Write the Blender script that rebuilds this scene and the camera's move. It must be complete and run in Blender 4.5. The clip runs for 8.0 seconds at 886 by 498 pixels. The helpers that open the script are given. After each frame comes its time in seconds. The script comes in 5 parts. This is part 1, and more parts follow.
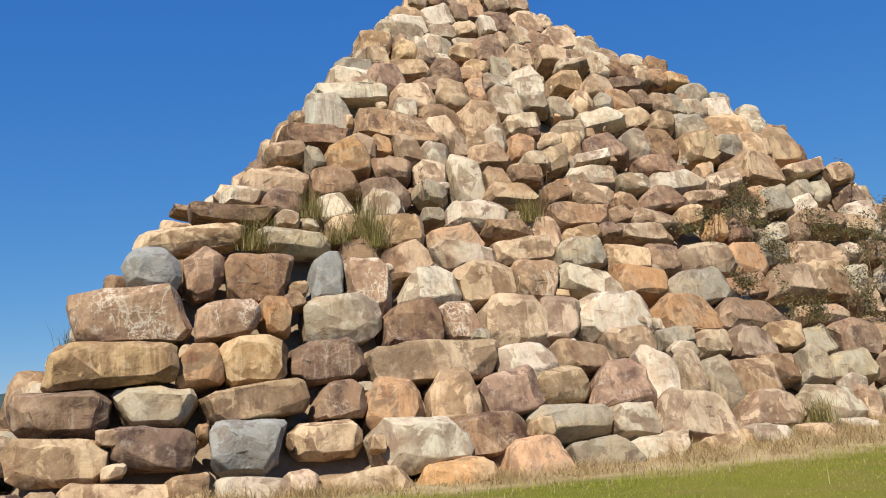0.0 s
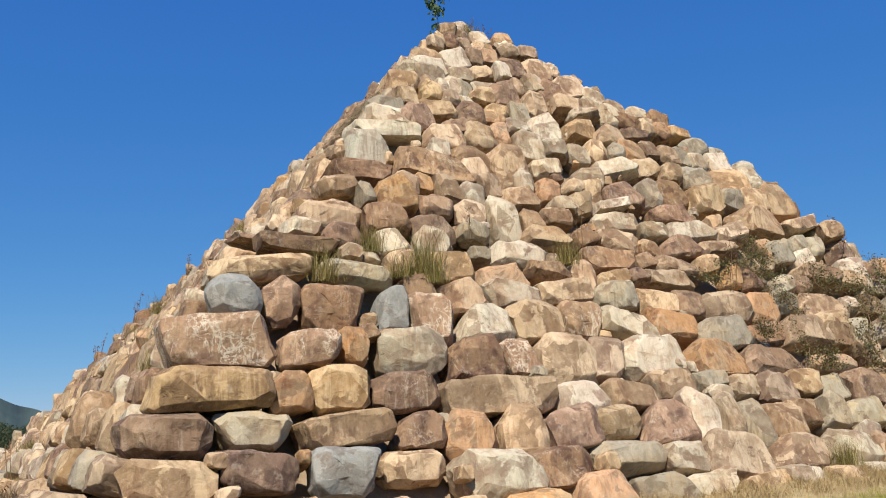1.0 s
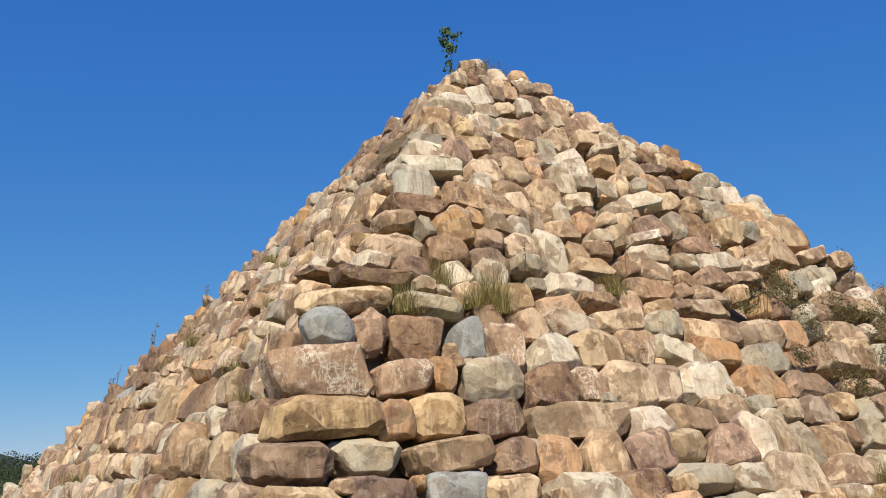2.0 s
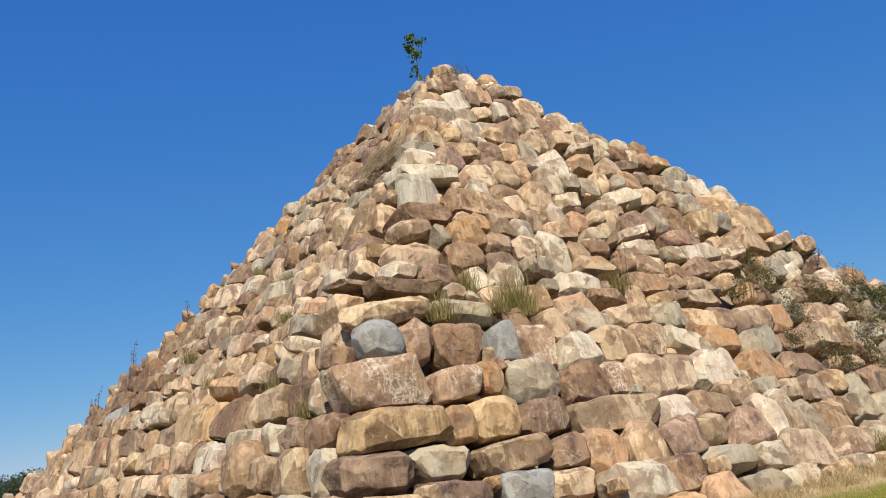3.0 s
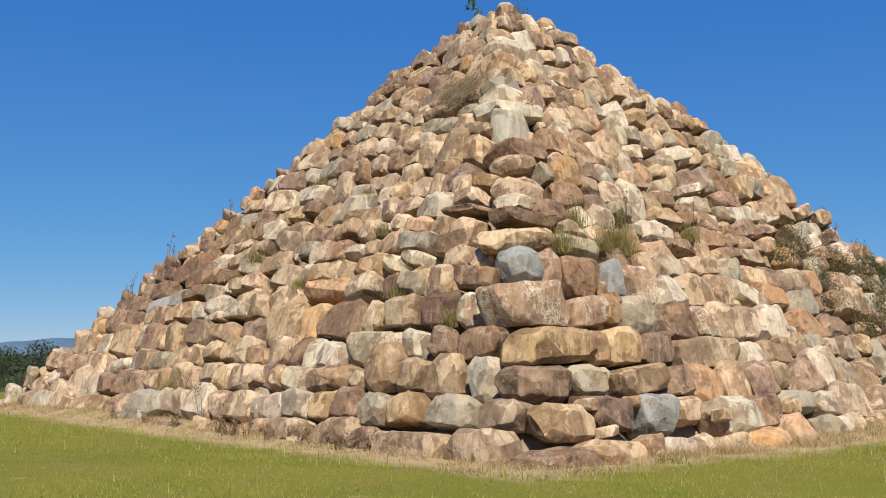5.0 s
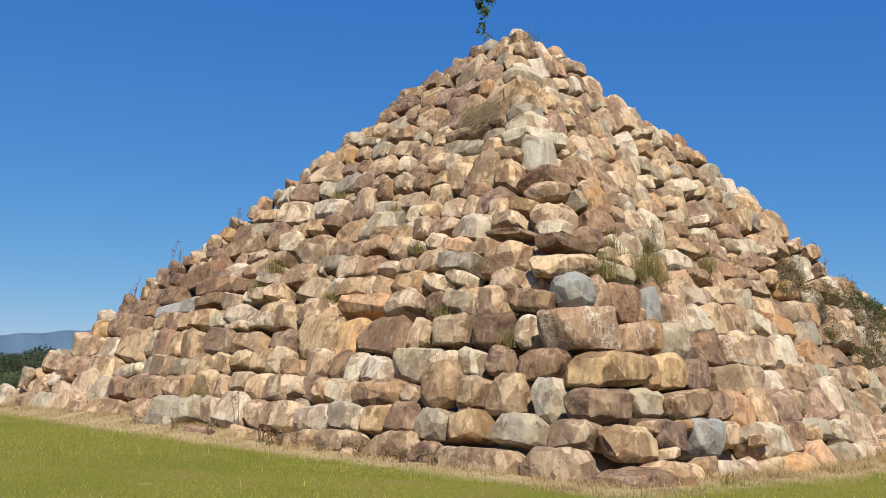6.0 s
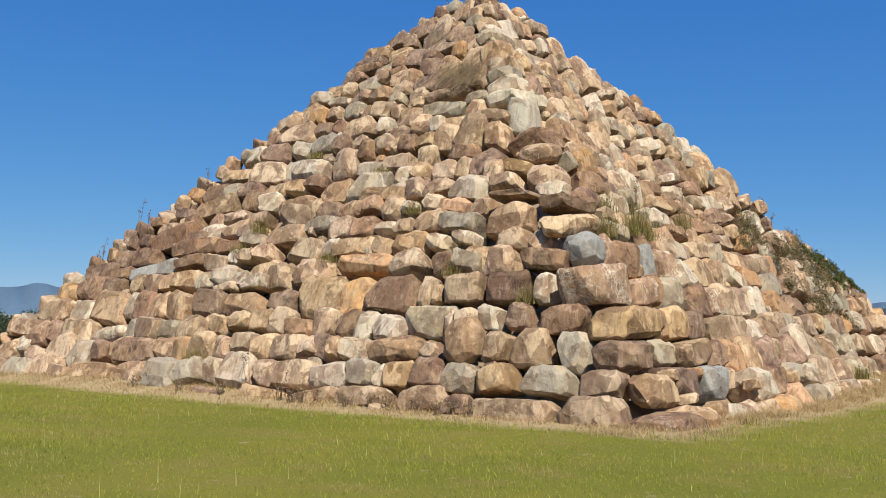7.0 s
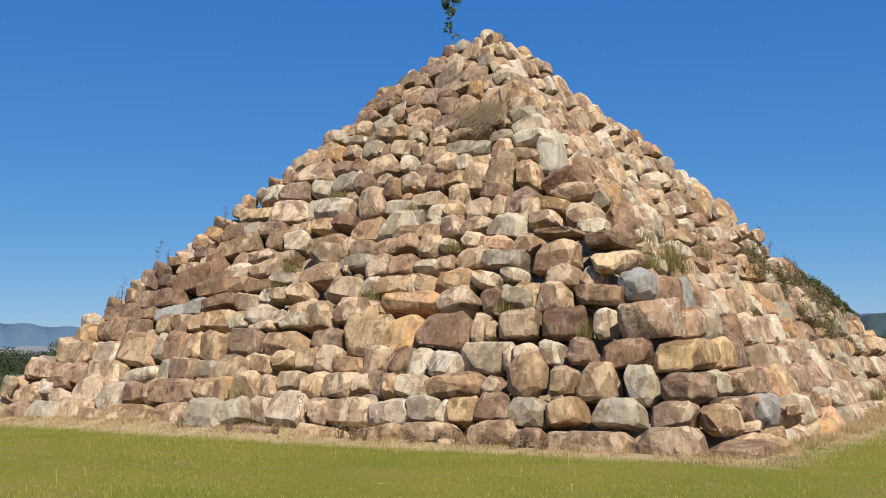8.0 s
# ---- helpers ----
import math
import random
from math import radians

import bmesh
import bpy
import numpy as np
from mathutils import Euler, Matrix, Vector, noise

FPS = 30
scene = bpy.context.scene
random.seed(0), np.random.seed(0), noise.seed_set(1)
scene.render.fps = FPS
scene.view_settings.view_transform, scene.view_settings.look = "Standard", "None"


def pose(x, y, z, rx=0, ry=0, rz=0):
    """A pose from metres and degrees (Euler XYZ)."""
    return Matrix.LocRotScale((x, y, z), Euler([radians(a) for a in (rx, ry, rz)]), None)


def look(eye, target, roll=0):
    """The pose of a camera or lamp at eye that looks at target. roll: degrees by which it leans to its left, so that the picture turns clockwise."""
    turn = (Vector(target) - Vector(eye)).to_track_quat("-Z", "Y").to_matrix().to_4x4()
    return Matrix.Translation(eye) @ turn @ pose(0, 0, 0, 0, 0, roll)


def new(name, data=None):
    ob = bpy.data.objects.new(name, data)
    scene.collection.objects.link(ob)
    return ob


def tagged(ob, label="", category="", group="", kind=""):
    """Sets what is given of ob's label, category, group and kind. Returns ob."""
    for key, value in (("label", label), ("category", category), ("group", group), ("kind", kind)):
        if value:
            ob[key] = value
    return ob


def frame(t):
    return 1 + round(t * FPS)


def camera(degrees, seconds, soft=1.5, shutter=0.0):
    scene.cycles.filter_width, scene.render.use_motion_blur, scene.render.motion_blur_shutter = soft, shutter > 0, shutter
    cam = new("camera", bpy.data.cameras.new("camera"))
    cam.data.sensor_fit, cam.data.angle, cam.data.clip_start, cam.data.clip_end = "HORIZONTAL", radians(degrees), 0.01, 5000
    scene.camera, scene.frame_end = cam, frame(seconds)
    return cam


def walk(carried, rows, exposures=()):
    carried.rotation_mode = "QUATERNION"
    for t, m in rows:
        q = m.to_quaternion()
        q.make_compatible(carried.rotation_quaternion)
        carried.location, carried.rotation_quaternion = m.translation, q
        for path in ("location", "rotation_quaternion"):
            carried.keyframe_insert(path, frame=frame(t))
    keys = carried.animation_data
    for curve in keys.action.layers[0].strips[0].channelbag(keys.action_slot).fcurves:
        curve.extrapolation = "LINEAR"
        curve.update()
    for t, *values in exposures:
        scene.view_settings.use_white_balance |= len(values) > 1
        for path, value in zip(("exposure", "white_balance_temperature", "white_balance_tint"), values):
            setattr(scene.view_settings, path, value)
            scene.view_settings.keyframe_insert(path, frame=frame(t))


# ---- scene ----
import itertools

cam = camera(51.4, 8.0, soft=1.1)
PATH = [
    (0, (2.165, -15.436, 1.294), (2.93, -13.615, 1.61), -3.5),
    (0.5, (0.572, -15.226, 1.414), (1.415, -13.433, 1.685), -4.9),
    (1, (-1.057, -14.909, 1.421), (-0.142, -13.17, 1.798), -1.7),
    (1.5, (-2.614, -14.569, 1.527), (-1.602, -12.885, 1.9), -2.5),
    (1.7, (-3.169, -14.454, 1.424), (-2.174, -12.772, 1.847), -2.7),
    (2.8, (-6.368, -13.752, 1.753), (-5.255, -12.145, 2.176), -3.4),
    (3, (-6.868, -13.541, 1.842), (-5.704, -11.967, 2.248), -6.6),
    (3.5, (-8.328, -13.201, 1.826), (-7.174, -11.619, 2.235), -4.3),
    (4, (-9.651, -12.765, 1.895), (-8.413, -11.22, 2.184), -1.6),
    (4.5, (-10.996, -12.259, 1.914), (-9.704, -10.755, 2.177), -4.0),
    (4.7, (-11.494, -12.048, 1.909), (-10.221, -10.525, 2.151), -1.7),
    (5.8, (-14.408, -10.476, 2.017), (-13.007, -9.071, 2.273), 1.1),
    (6, (-14.972, -10.202, 2.033), (-13.563, -8.808, 2.297), 1.5),
    (6.5, (-16.261, -9.499, 2.093), (-14.749, -8.213, 2.333), -5.1),
    (7, (-17.659, -8.591, 2.084), (-16.102, -7.347, 2.251), 0.2),
    (7.5, (-18.969, -7.689, 2.261), (-17.363, -6.502, 2.362), 0.6),
    (8, (-20.225, -6.698, 2.389), (-18.604, -5.548, 2.611), -1.2),
]
walk(cam, [(t, look(eye, target, roll)) for t, eye, target, roll in PATH])

# ---- light ----
SUN_AZ, SUN_EL = radians(216), radians(50)      # clockwise from +y, height over the horizon
world = bpy.data.worlds.new("World")
scene.world = world
world.use_nodes = True
_n = world.node_tree.nodes
_sky = _n.new("ShaderNodeTexSky")
_sky.sky_type, _sky.sun_disc = "NISHITA", False
_sky.sun_elevation, _sky.sun_rotation = SUN_EL, SUN_AZ
_sky.altitude, _sky.air_density, _sky.dust_density, _sky.ozone_density = 1500, 0.9, 0.0, 5.0
# clear dry air: deep blue overhead, little whitening towards the horizon
_split, _join = _n.new("ShaderNodeSeparateColor"), _n.new("ShaderNodeCombineColor")
world.node_tree.links.new(_sky.outputs[0], _split.inputs[0])
for _i, (_unit, _power, _level) in enumerate(((1.21, 1.08, 0.44), (2.25, 0.67, 1.68), (4.44, 0.30, 4.50))):
    _a, _b, _c = (_n.new("ShaderNodeMath") for _ in range(3))
    _a.operation, _b.operation, _c.operation = "DIVIDE", "POWER", "MULTIPLY"
    _a.inputs[1].default_value, _b.inputs[1].default_value, _c.inputs[1].default_value = _unit, _power, _level
    world.node_tree.links.new(_split.outputs[_i], _a.inputs[0])
    world.node_tree.links.new(_a.outputs[0], _b.inputs[0])
    world.node_tree.links.new(_b.outputs[0], _c.inputs[0])
    world.node_tree.links.new(_c.outputs[0], _join.inputs[_i])
world.node_tree.links.new(_join.outputs[0], _n["Background"].inputs["Color"])
_n["Background"].inputs["Strength"].default_value = 0.1
_sun = bpy.data.lights.new("sun", "SUN")
_sun.energy, _sun.angle, _sun.color = 5.0, radians(0.55), (1.0, 0.925, 0.765)
_to_sun = Vector((math.sin(SUN_AZ) * math.cos(SUN_EL), math.cos(SUN_AZ) * math.cos(SUN_EL), math.sin(SUN_EL)))
new("sun", _sun).matrix_world = look(_to_sun * 60, (0, 0, 0))
scene.view_settings.exposure = 0.39


# ---- materials ----
def material(name, rough=0.9):
    m = bpy.data.materials.new(name)
    m.use_nodes = True
    b = m.node_tree.nodes["Principled BSDF"]
    b.inputs["Roughness"].default_value = rough
    b.inputs["Specular IOR Level"].default_value = 0.25
    return m, m.node_tree.nodes, m.node_tree.links, b


def node(nodes, kind, **values):
    n = nodes.new(kind)
    for key, value in values.items():
        n.inputs[key.replace("_", " ")].default_value = value
    return n


def mix(nodes, links, fac, a, b, blend="MIX"):
    n = nodes.new("ShaderNodeMix")
    n.data_type, n.blend_type = "RGBA", blend
    for sock, v in ((n.inputs[0], fac), (n.inputs[6], a), (n.inputs[7], b)):
        if isinstance(v, bpy.types.NodeSocket):
            links.new(v, sock)
        else:
            sock.default_value = v if not isinstance(v, tuple) or len(v) == 4 else (*v, 1)
    return n.outputs[2]


def ramp(nodes, links, fac, lo, hi):
    n = nodes.new("ShaderNodeMapRange")
    n.inputs["From Min"].default_value, n.inputs["From Max"].default_value = lo, hi
    links.new(fac, n.inputs["Value"])
    return n.outputs["Result"]


def maths(nodes, links, op, a, b=0.0):
    n = nodes.new("ShaderNodeMath")
    n.operation = op
    for sock, v in zip(n.inputs, (a, b)):
        if isinstance(v, bpy.types.NodeSocket):
            links.new(v, sock)
        else:
            sock.default_value = v
    return n.outputs[0]


def stone_material(name, base, other, stain, stained=0.5, veins=0.0):
    """Weathered quarry stone: two rock colours in patches, dark run-off stains, pale veins, fine grain."""
    m, n, k, b = material(name, 0.88)
    geo, info = n.new("ShaderNodeNewGeometry"), n.new("ShaderNodeObjectInfo")
    luck = maths(n, k, "FRACT", maths(n, k, "ADD", info.outputs["Random"], geo.outputs["Random Per Island"]))
    shift = n.new("ShaderNodeCombineXYZ")
    for s, f in zip(shift.inputs, (37.0, 61.0, 23.0)):
        k.new(maths(n, k, "MULTIPLY", luck, f), s)
    add = n.new("ShaderNodeVectorMath")
    k.new(geo.outputs["Position"], add.inputs[0])
    k.new(shift.outputs[0], add.inputs[1])
    where = add.outputs[0]

    def cloud(scale, detail=4.0, rough=0.6, warp=0.0, stretch=None):
        t = node(n, "ShaderNodeTexNoise", Scale=scale, Detail=detail, Roughness=rough, Distortion=warp)
        src = where
        if stretch:
            mp = n.new("ShaderNodeMapping")
            mp.inputs["Scale"].default_value = stretch
            k.new(where, mp.inputs["Vector"])
            src = mp.outputs[0]
        k.new(src, t.inputs["Vector"])
        return t.outputs["Fac"]

    face = n.new("ShaderNodeAttribute")
    face.attribute_name = "facet"
    facet = face.outputs["Fac"]
    big, mid, fine = cloud(1.1, 3), cloud(3.6, 5, 0.6, 0.5), cloud(34, 5, 0.7)
    side = maths(n, k, "MULTIPLY", maths(n, k, "SUBTRACT", facet, 0.5), 0.16)
    col = mix(n, k, ramp(n, k, maths(n, k, "ADD", big, side), 0.45, 0.55), base, other)
    pale = tuple(min(0.6, c * 1.14 + 0.02) for c in base)
    col = mix(n, k, maths(n, k, "MULTIPLY", ramp(n, k, mid, 0.50, 0.62), 0.5), col, pale)
    # freshly broken faces stay pale
    fresh = maths(n, k, "MULTIPLY", ramp(n, k, facet, 0.80, 0.84), ramp(n, k, cloud(2.0, 4, 0.6), 0.36, 0.48))
    col = mix(n, k, maths(n, k, "MULTIPLY", fresh, 0.55), col, pale)
    # run-off down the faces
    drips = cloud(2.4, 4, 0.62, 0.25, (2.6, 2.6, 0.22))
    col = mix(n, k, maths(n, k, "MULTIPLY", ramp(n, k, drips, 0.52, 0.64), 0.42), col, tuple(0.55 * c + 0.3 * d for c, d in zip(stain, other)))
    col = mix(n, k, maths(n, k, "MULTIPLY", ramp(n, k, drips, 0.45, 0.36), 0.25), col, pale)
    streaks = cloud(4.2, 4, 0.6, 0.2, (2.6, 2.6, 0.2))
    where_run = ramp(n, k, cloud(0.9, 3), 0.42, 0.58)
    col = mix(n, k, maths(n, k, "MULTIPLY", maths(n, k, "MULTIPLY", ramp(n, k, streaks, 0.52, 0.60), where_run), 0.48), col, tuple(0.8 * c + 0.1 * d for c, d in zip(stain, other)))
    col = mix(n, k, maths(n, k, "MULTIPLY", maths(n, k, "MULTIPLY", ramp(n, k, streaks, 0.43, 0.36), where_run), 0.33), col, (0.60, 0.51, 0.40))
    # the brown weathered skin, broken off face by face
    runs = cloud(1.25, 6, 0.6, 0.7)
    skin = ramp(n, k, maths(n, k, "ADD", runs, maths(n, k, "MULTIPLY", side, 1.1)), 0.615 - 0.18 * stained, 0.65 - 0.18 * stained)
    skin = maths(n, k, "MULTIPLY", skin, maths(n, k, "ADD", 0.55, maths(n, k, "MULTIPLY", ramp(n, k, mid, 0.36, 0.56), 0.45)))
    col = mix(n, k, maths(n, k, "MULTIPLY", skin, 0.85), col, mix(n, k, ramp(n, k, cloud(2.8, 4, 0.6, 0.4), 0.42, 0.58), stain, tuple(0.6 * c for c in other)))
    if veins:
        # pale quartz seams and washed streaks, breaking off and branching
        def seam(scale, stretch, width, turn=0.0):
            mp = n.new("ShaderNodeMapping")
            mp.inputs["Scale"].default_value = stretch
            mp.inputs["Rotation"].default_value = (0.3 * turn, turn, 0)
            k.new(where, mp.inputs["Vector"])
            t = node(n, "ShaderNodeTexNoise", Scale=scale, Detail=7.0, Roughness=0.62, Distortion=0.7)
            k.new(mp.outputs[0], t.inputs["Vector"])
            return ramp(n, k, maths(n, k, "ABSOLUTE", maths(n, k, "SUBTRACT", t.outputs["Fac"], 0.5)), width, 0.3 * width)

        line = maths(n, k, "MAXIMUM", seam(1.5, (1.6, 1.6, 0.6), 0.012 + 0.014 * veins), seam(1.3, (1.0, 1.0, 2.0), 0.008 + 0.012 * veins, 0.7))
        line = maths(n, k, "MULTIPLY", line, ramp(n, k, cloud(1.3), 0.54 - 0.08 * veins, 0.62 - 0.08 * veins))
        col = mix(n, k, maths(n, k, "MULTIPLY", line, 0.75 * veins), col, (0.70, 0.62, 0.50))
    # lichen and dust blotches, small dark pits, cracks
    col = mix(n, k, maths(n, k, "MULTIPLY", ramp(n, k, cloud(6.0, 4, 0.6, 0.3), 0.58, 0.68), 0.3), col, (0.52, 0.43, 0.32))
    col = mix(n, k, maths(n, k, "MULTIPLY", ramp(n, k, cloud(11.0, 3, 0.6), 0.62, 0.72), 0.28), col, tuple(0.35 * c for c in base))
    crack = n.new("ShaderNodeTexVoronoi")
    crack.feature = "DISTANCE_TO_EDGE"
    crack.inputs["Scale"].default_value = 1.25
    bend = n.new("ShaderNodeVectorMath")
    bend.operation = "MULTIPLY_ADD"
    tw = node(n, "ShaderNodeTexNoise", Scale=2.5, Detail=4.0, Roughness=0.6)
    k.new(where, tw.inputs["Vector"])
    k.new(tw.outputs["Color"], bend.inputs[0])
    bend.inputs[1].default_value = (0.8, 0.8, 0.8)
    k.new(where, bend.inputs[2])
    k.new(bend.outputs[0], crack.inputs["Vector"])
    split = maths(n, k, "SUBTRACT", 1.0, ramp(n, k, crack.outputs["Distance"], 0.0, 0.018))
    split = maths(n, k, "MULTIPLY", split, ramp(n, k, cloud(1.7, 2), 0.58, 0.63))
    col = mix(n, k, maths(n, k, "MULTIPLY", split, 0.14), col, tuple(0.25 * c for c in base))
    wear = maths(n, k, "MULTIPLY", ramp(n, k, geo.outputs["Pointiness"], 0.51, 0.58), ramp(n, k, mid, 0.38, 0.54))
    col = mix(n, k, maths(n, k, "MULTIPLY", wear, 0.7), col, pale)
    col = mix(n, k, 0.2, col, mix(n, k, ramp(n, k, fine, 0.34, 0.68), (0.42, 0.40, 0.38), (1.12, 1.1, 1.08)), "MULTIPLY")
    hue = n.new("ShaderNodeHueSaturation")
    k.new(col, hue.inputs["Color"])
    mr = n.new("ShaderNodeMapRange")
    mr.inputs["To Min"].default_value, mr.inputs["To Max"].default_value = 0.78, 1.13
    k.new(luck, mr.inputs["Value"])
    k.new(mr.outputs["Result"], hue.inputs["Value"])
    tint = maths(n, k, "FRACT", maths(n, k, "MULTIPLY", luck, 7.3))
    k.new(maths(n, k, "ADD", 0.494, maths(n, k, "MULTIPLY", tint, 0.010)), hue.inputs["Hue"])
    k.new(maths(n, k, "ADD", 0.91, maths(n, k, "MULTIPLY", maths(n, k, "FRACT", maths(n, k, "MULTIPLY", luck, 17.7)), 0.2)), hue.inputs["Saturation"])
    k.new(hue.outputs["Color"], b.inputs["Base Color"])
    bump0 = node(n, "ShaderNodeBump", Strength=0.3, Distance=0.04)
    bump0.invert = True
    k.new(split, bump0.inputs["Height"])
    bump1 = node(n, "ShaderNodeBump", Strength=0.7, Distance=0.07)
    k.new(mid, bump1.inputs["Height"])
    k.new(bump0.outputs["Normal"], bump1.inputs["Normal"])
    bump2 = node(n, "ShaderNodeBump", Strength=0.5, Distance=0.012)
    k.new(fine, bump2.inputs["Height"])
    k.new(bump1.outputs["Normal"], bump2.inputs["Normal"])
    k.new(bump2.outputs["Normal"], b.inputs["Normal"])
    return m


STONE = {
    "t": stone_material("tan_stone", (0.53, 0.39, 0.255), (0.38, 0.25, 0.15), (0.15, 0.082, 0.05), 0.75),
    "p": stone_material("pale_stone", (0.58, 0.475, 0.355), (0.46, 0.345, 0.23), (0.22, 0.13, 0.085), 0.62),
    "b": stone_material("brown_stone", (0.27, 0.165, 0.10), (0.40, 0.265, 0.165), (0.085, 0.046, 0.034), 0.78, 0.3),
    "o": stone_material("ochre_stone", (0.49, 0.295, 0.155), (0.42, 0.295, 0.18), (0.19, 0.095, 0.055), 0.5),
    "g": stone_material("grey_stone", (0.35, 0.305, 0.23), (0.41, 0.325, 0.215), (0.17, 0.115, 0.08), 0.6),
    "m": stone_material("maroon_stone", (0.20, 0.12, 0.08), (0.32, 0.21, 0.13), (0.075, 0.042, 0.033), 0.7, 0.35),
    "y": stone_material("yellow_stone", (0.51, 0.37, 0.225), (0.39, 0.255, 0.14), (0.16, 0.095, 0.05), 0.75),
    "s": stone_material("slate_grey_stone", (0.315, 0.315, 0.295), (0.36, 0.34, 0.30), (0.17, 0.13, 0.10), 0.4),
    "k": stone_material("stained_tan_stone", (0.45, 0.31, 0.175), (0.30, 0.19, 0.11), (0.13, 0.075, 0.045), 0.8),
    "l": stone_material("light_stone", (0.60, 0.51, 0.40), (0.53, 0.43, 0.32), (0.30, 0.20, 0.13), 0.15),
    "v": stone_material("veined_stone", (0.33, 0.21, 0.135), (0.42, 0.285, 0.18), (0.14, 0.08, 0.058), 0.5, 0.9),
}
TONES = list(STONE)


def plain_material(name, a, b_, scale, rough=0.95, bump=0.3, grain=0.5):
    m, n, k, b = material(name, rough)
    geo = n.new("ShaderNodeNewGeometry")
    t = node(n, "ShaderNodeTexNoise", Scale=scale, Detail=6.0, Roughness=0.65)
    k.new(geo.outputs["Position"], t.inputs["Vector"])
    t2 = node(n, "ShaderNodeTexNoise", Scale=scale * 9, Detail=4.0, Roughness=0.7)
    k.new(geo.outputs["Position"], t2.inputs["Vector"])
    col = mix(n, k, ramp(n, k, t.outputs["Fac"], 0.36, 0.64), a, b_)
    col = mix(n, k, grain, col, mix(n, k, ramp(n, k, t2.outputs["Fac"], 0.3, 0.7), (0.5, 0.5, 0.5), (1, 1, 1)), "MULTIPLY")
    k.new(col, b.inputs["Base Color"])
    bp = node(n, "ShaderNodeBump", Strength=bump, Distance=0.05)
    k.new(t2.outputs["Fac"], bp.inputs["Height"])
    k.new(bp.outputs["Normal"], b.inputs["Normal"])
    return m


def ground_material():
    """Green meadow with drier patches; straw and bare earth along the foot of the stones."""
    m, n, k, b = material("meadow_soil", 0.95)
    b.inputs["Specular IOR Level"].default_value = 0.08
    geo = n.new("ShaderNodeNewGeometry")
    at = n.new("ShaderNodeSeparateXYZ")
    k.new(geo.outputs["Position"], at.inputs[0])

    def cloud(scale, detail=5.0):
        t = node(n, "ShaderNodeTexNoise", Scale=scale, Detail=detail, Roughness=0.65)
        k.new(geo.outputs["Position"], t.inputs["Vector"])
        return t.outputs["Fac"]

    col = mix(n, k, ramp(n, k, cloud(0.22), 0.40, 0.60), (0.152, 0.160, 0.024), (0.192, 0.182, 0.032))
    col = mix(n, k, maths(n, k, "MULTIPLY", ramp(n, k, cloud(0.7), 0.48, 0.66), 0.65), col, (0.215, 0.172, 0.052))
    col = mix(n, k, maths(n, k, "MULTIPLY", ramp(n, k, cloud(2.6), 0.64, 0.70), 0.8), col, (0.34, 0.25, 0.15))
    out = [maths(n, k, "SUBTRACT", maths(n, k, "ABSOLUTE", maths(n, k, "SUBTRACT", at.outputs[i], 16.6)), 16.6) for i in (0, 1)]
    off = maths(n, k, "ADD", maths(n, k, "MAXIMUM", out[0], out[1]), maths(n, k, "MULTIPLY", maths(n, k, "SUBTRACT", cloud(0.6), 0.5), 2.6))
    straw = mix(n, k, ramp(n, k, cloud(3.0), 0.4, 0.6), (0.36, 0.265, 0.14), (0.43, 0.335, 0.19))
    col = mix(n, k, ramp(n, k, off, 1.75, 0.85), col, straw)
    col = mix(n, k, 0.3, col, mix(n, k, ramp(n, k, cloud(26.0), 0.32, 0.70), (0.45, 0.45, 0.42), (1.1, 1.1, 1.05)), "MULTIPLY")
    bare = n.new("ShaderNodeVectorMath")
    bare.operation = "DISTANCE"
    k.new(geo.outputs["Position"], bare.inputs[0])
    bare.inputs[1].default_value = (-12.0, -1.67, 0.33)
    worn = maths(n, k, "ADD", bare.outputs["Value"], maths(n, k, "MULTIPLY", maths(n, k, "SUBTRACT", cloud(2.2), 0.5), 1.2))
    col = mix(n, k, maths(n, k, "MULTIPLY", ramp(n, k, worn, 0.60, 0.30), 0.8), col, (0.33, 0.25, 0.14))
    far = mix(n, k, ramp(n, k, cloud(0.012, 4.0), 0.42, 0.58), (0.035, 0.055, 0.018), (0.13, 0.13, 0.05))
    dist = n.new("ShaderNodeVectorMath")
    dist.operation = "LENGTH"
    k.new(geo.outputs["Position"], dist.inputs[0])
    col = mix(n, k, ramp(n, k, dist.outputs["Value"], 70.0, 130.0), col, far)
    k.new(col, b.inputs["Base Color"])
    bp = node(n, "ShaderNodeBump", Strength=0.6, Distance=0.08)
    k.new(cloud(14.0), bp.inputs["Height"])
    k.new(bp.outputs["Normal"], b.inputs["Normal"])
    return m


GROUND = ground_material()
CORE = plain_material("packed_rubble", (0.24, 0.175, 0.12), (0.36, 0.27, 0.185), 1.2)
# the blue haze of distance is mixed into these three base colours
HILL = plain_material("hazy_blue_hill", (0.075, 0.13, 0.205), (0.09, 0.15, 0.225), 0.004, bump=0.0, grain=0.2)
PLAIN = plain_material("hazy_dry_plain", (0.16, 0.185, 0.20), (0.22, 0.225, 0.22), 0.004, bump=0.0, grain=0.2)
WOODED = plain_material("hazy_wooded_hill", (0.035, 0.06, 0.065), (0.055, 0.085, 0.09), 0.03, bump=0.0, grain=0.3)


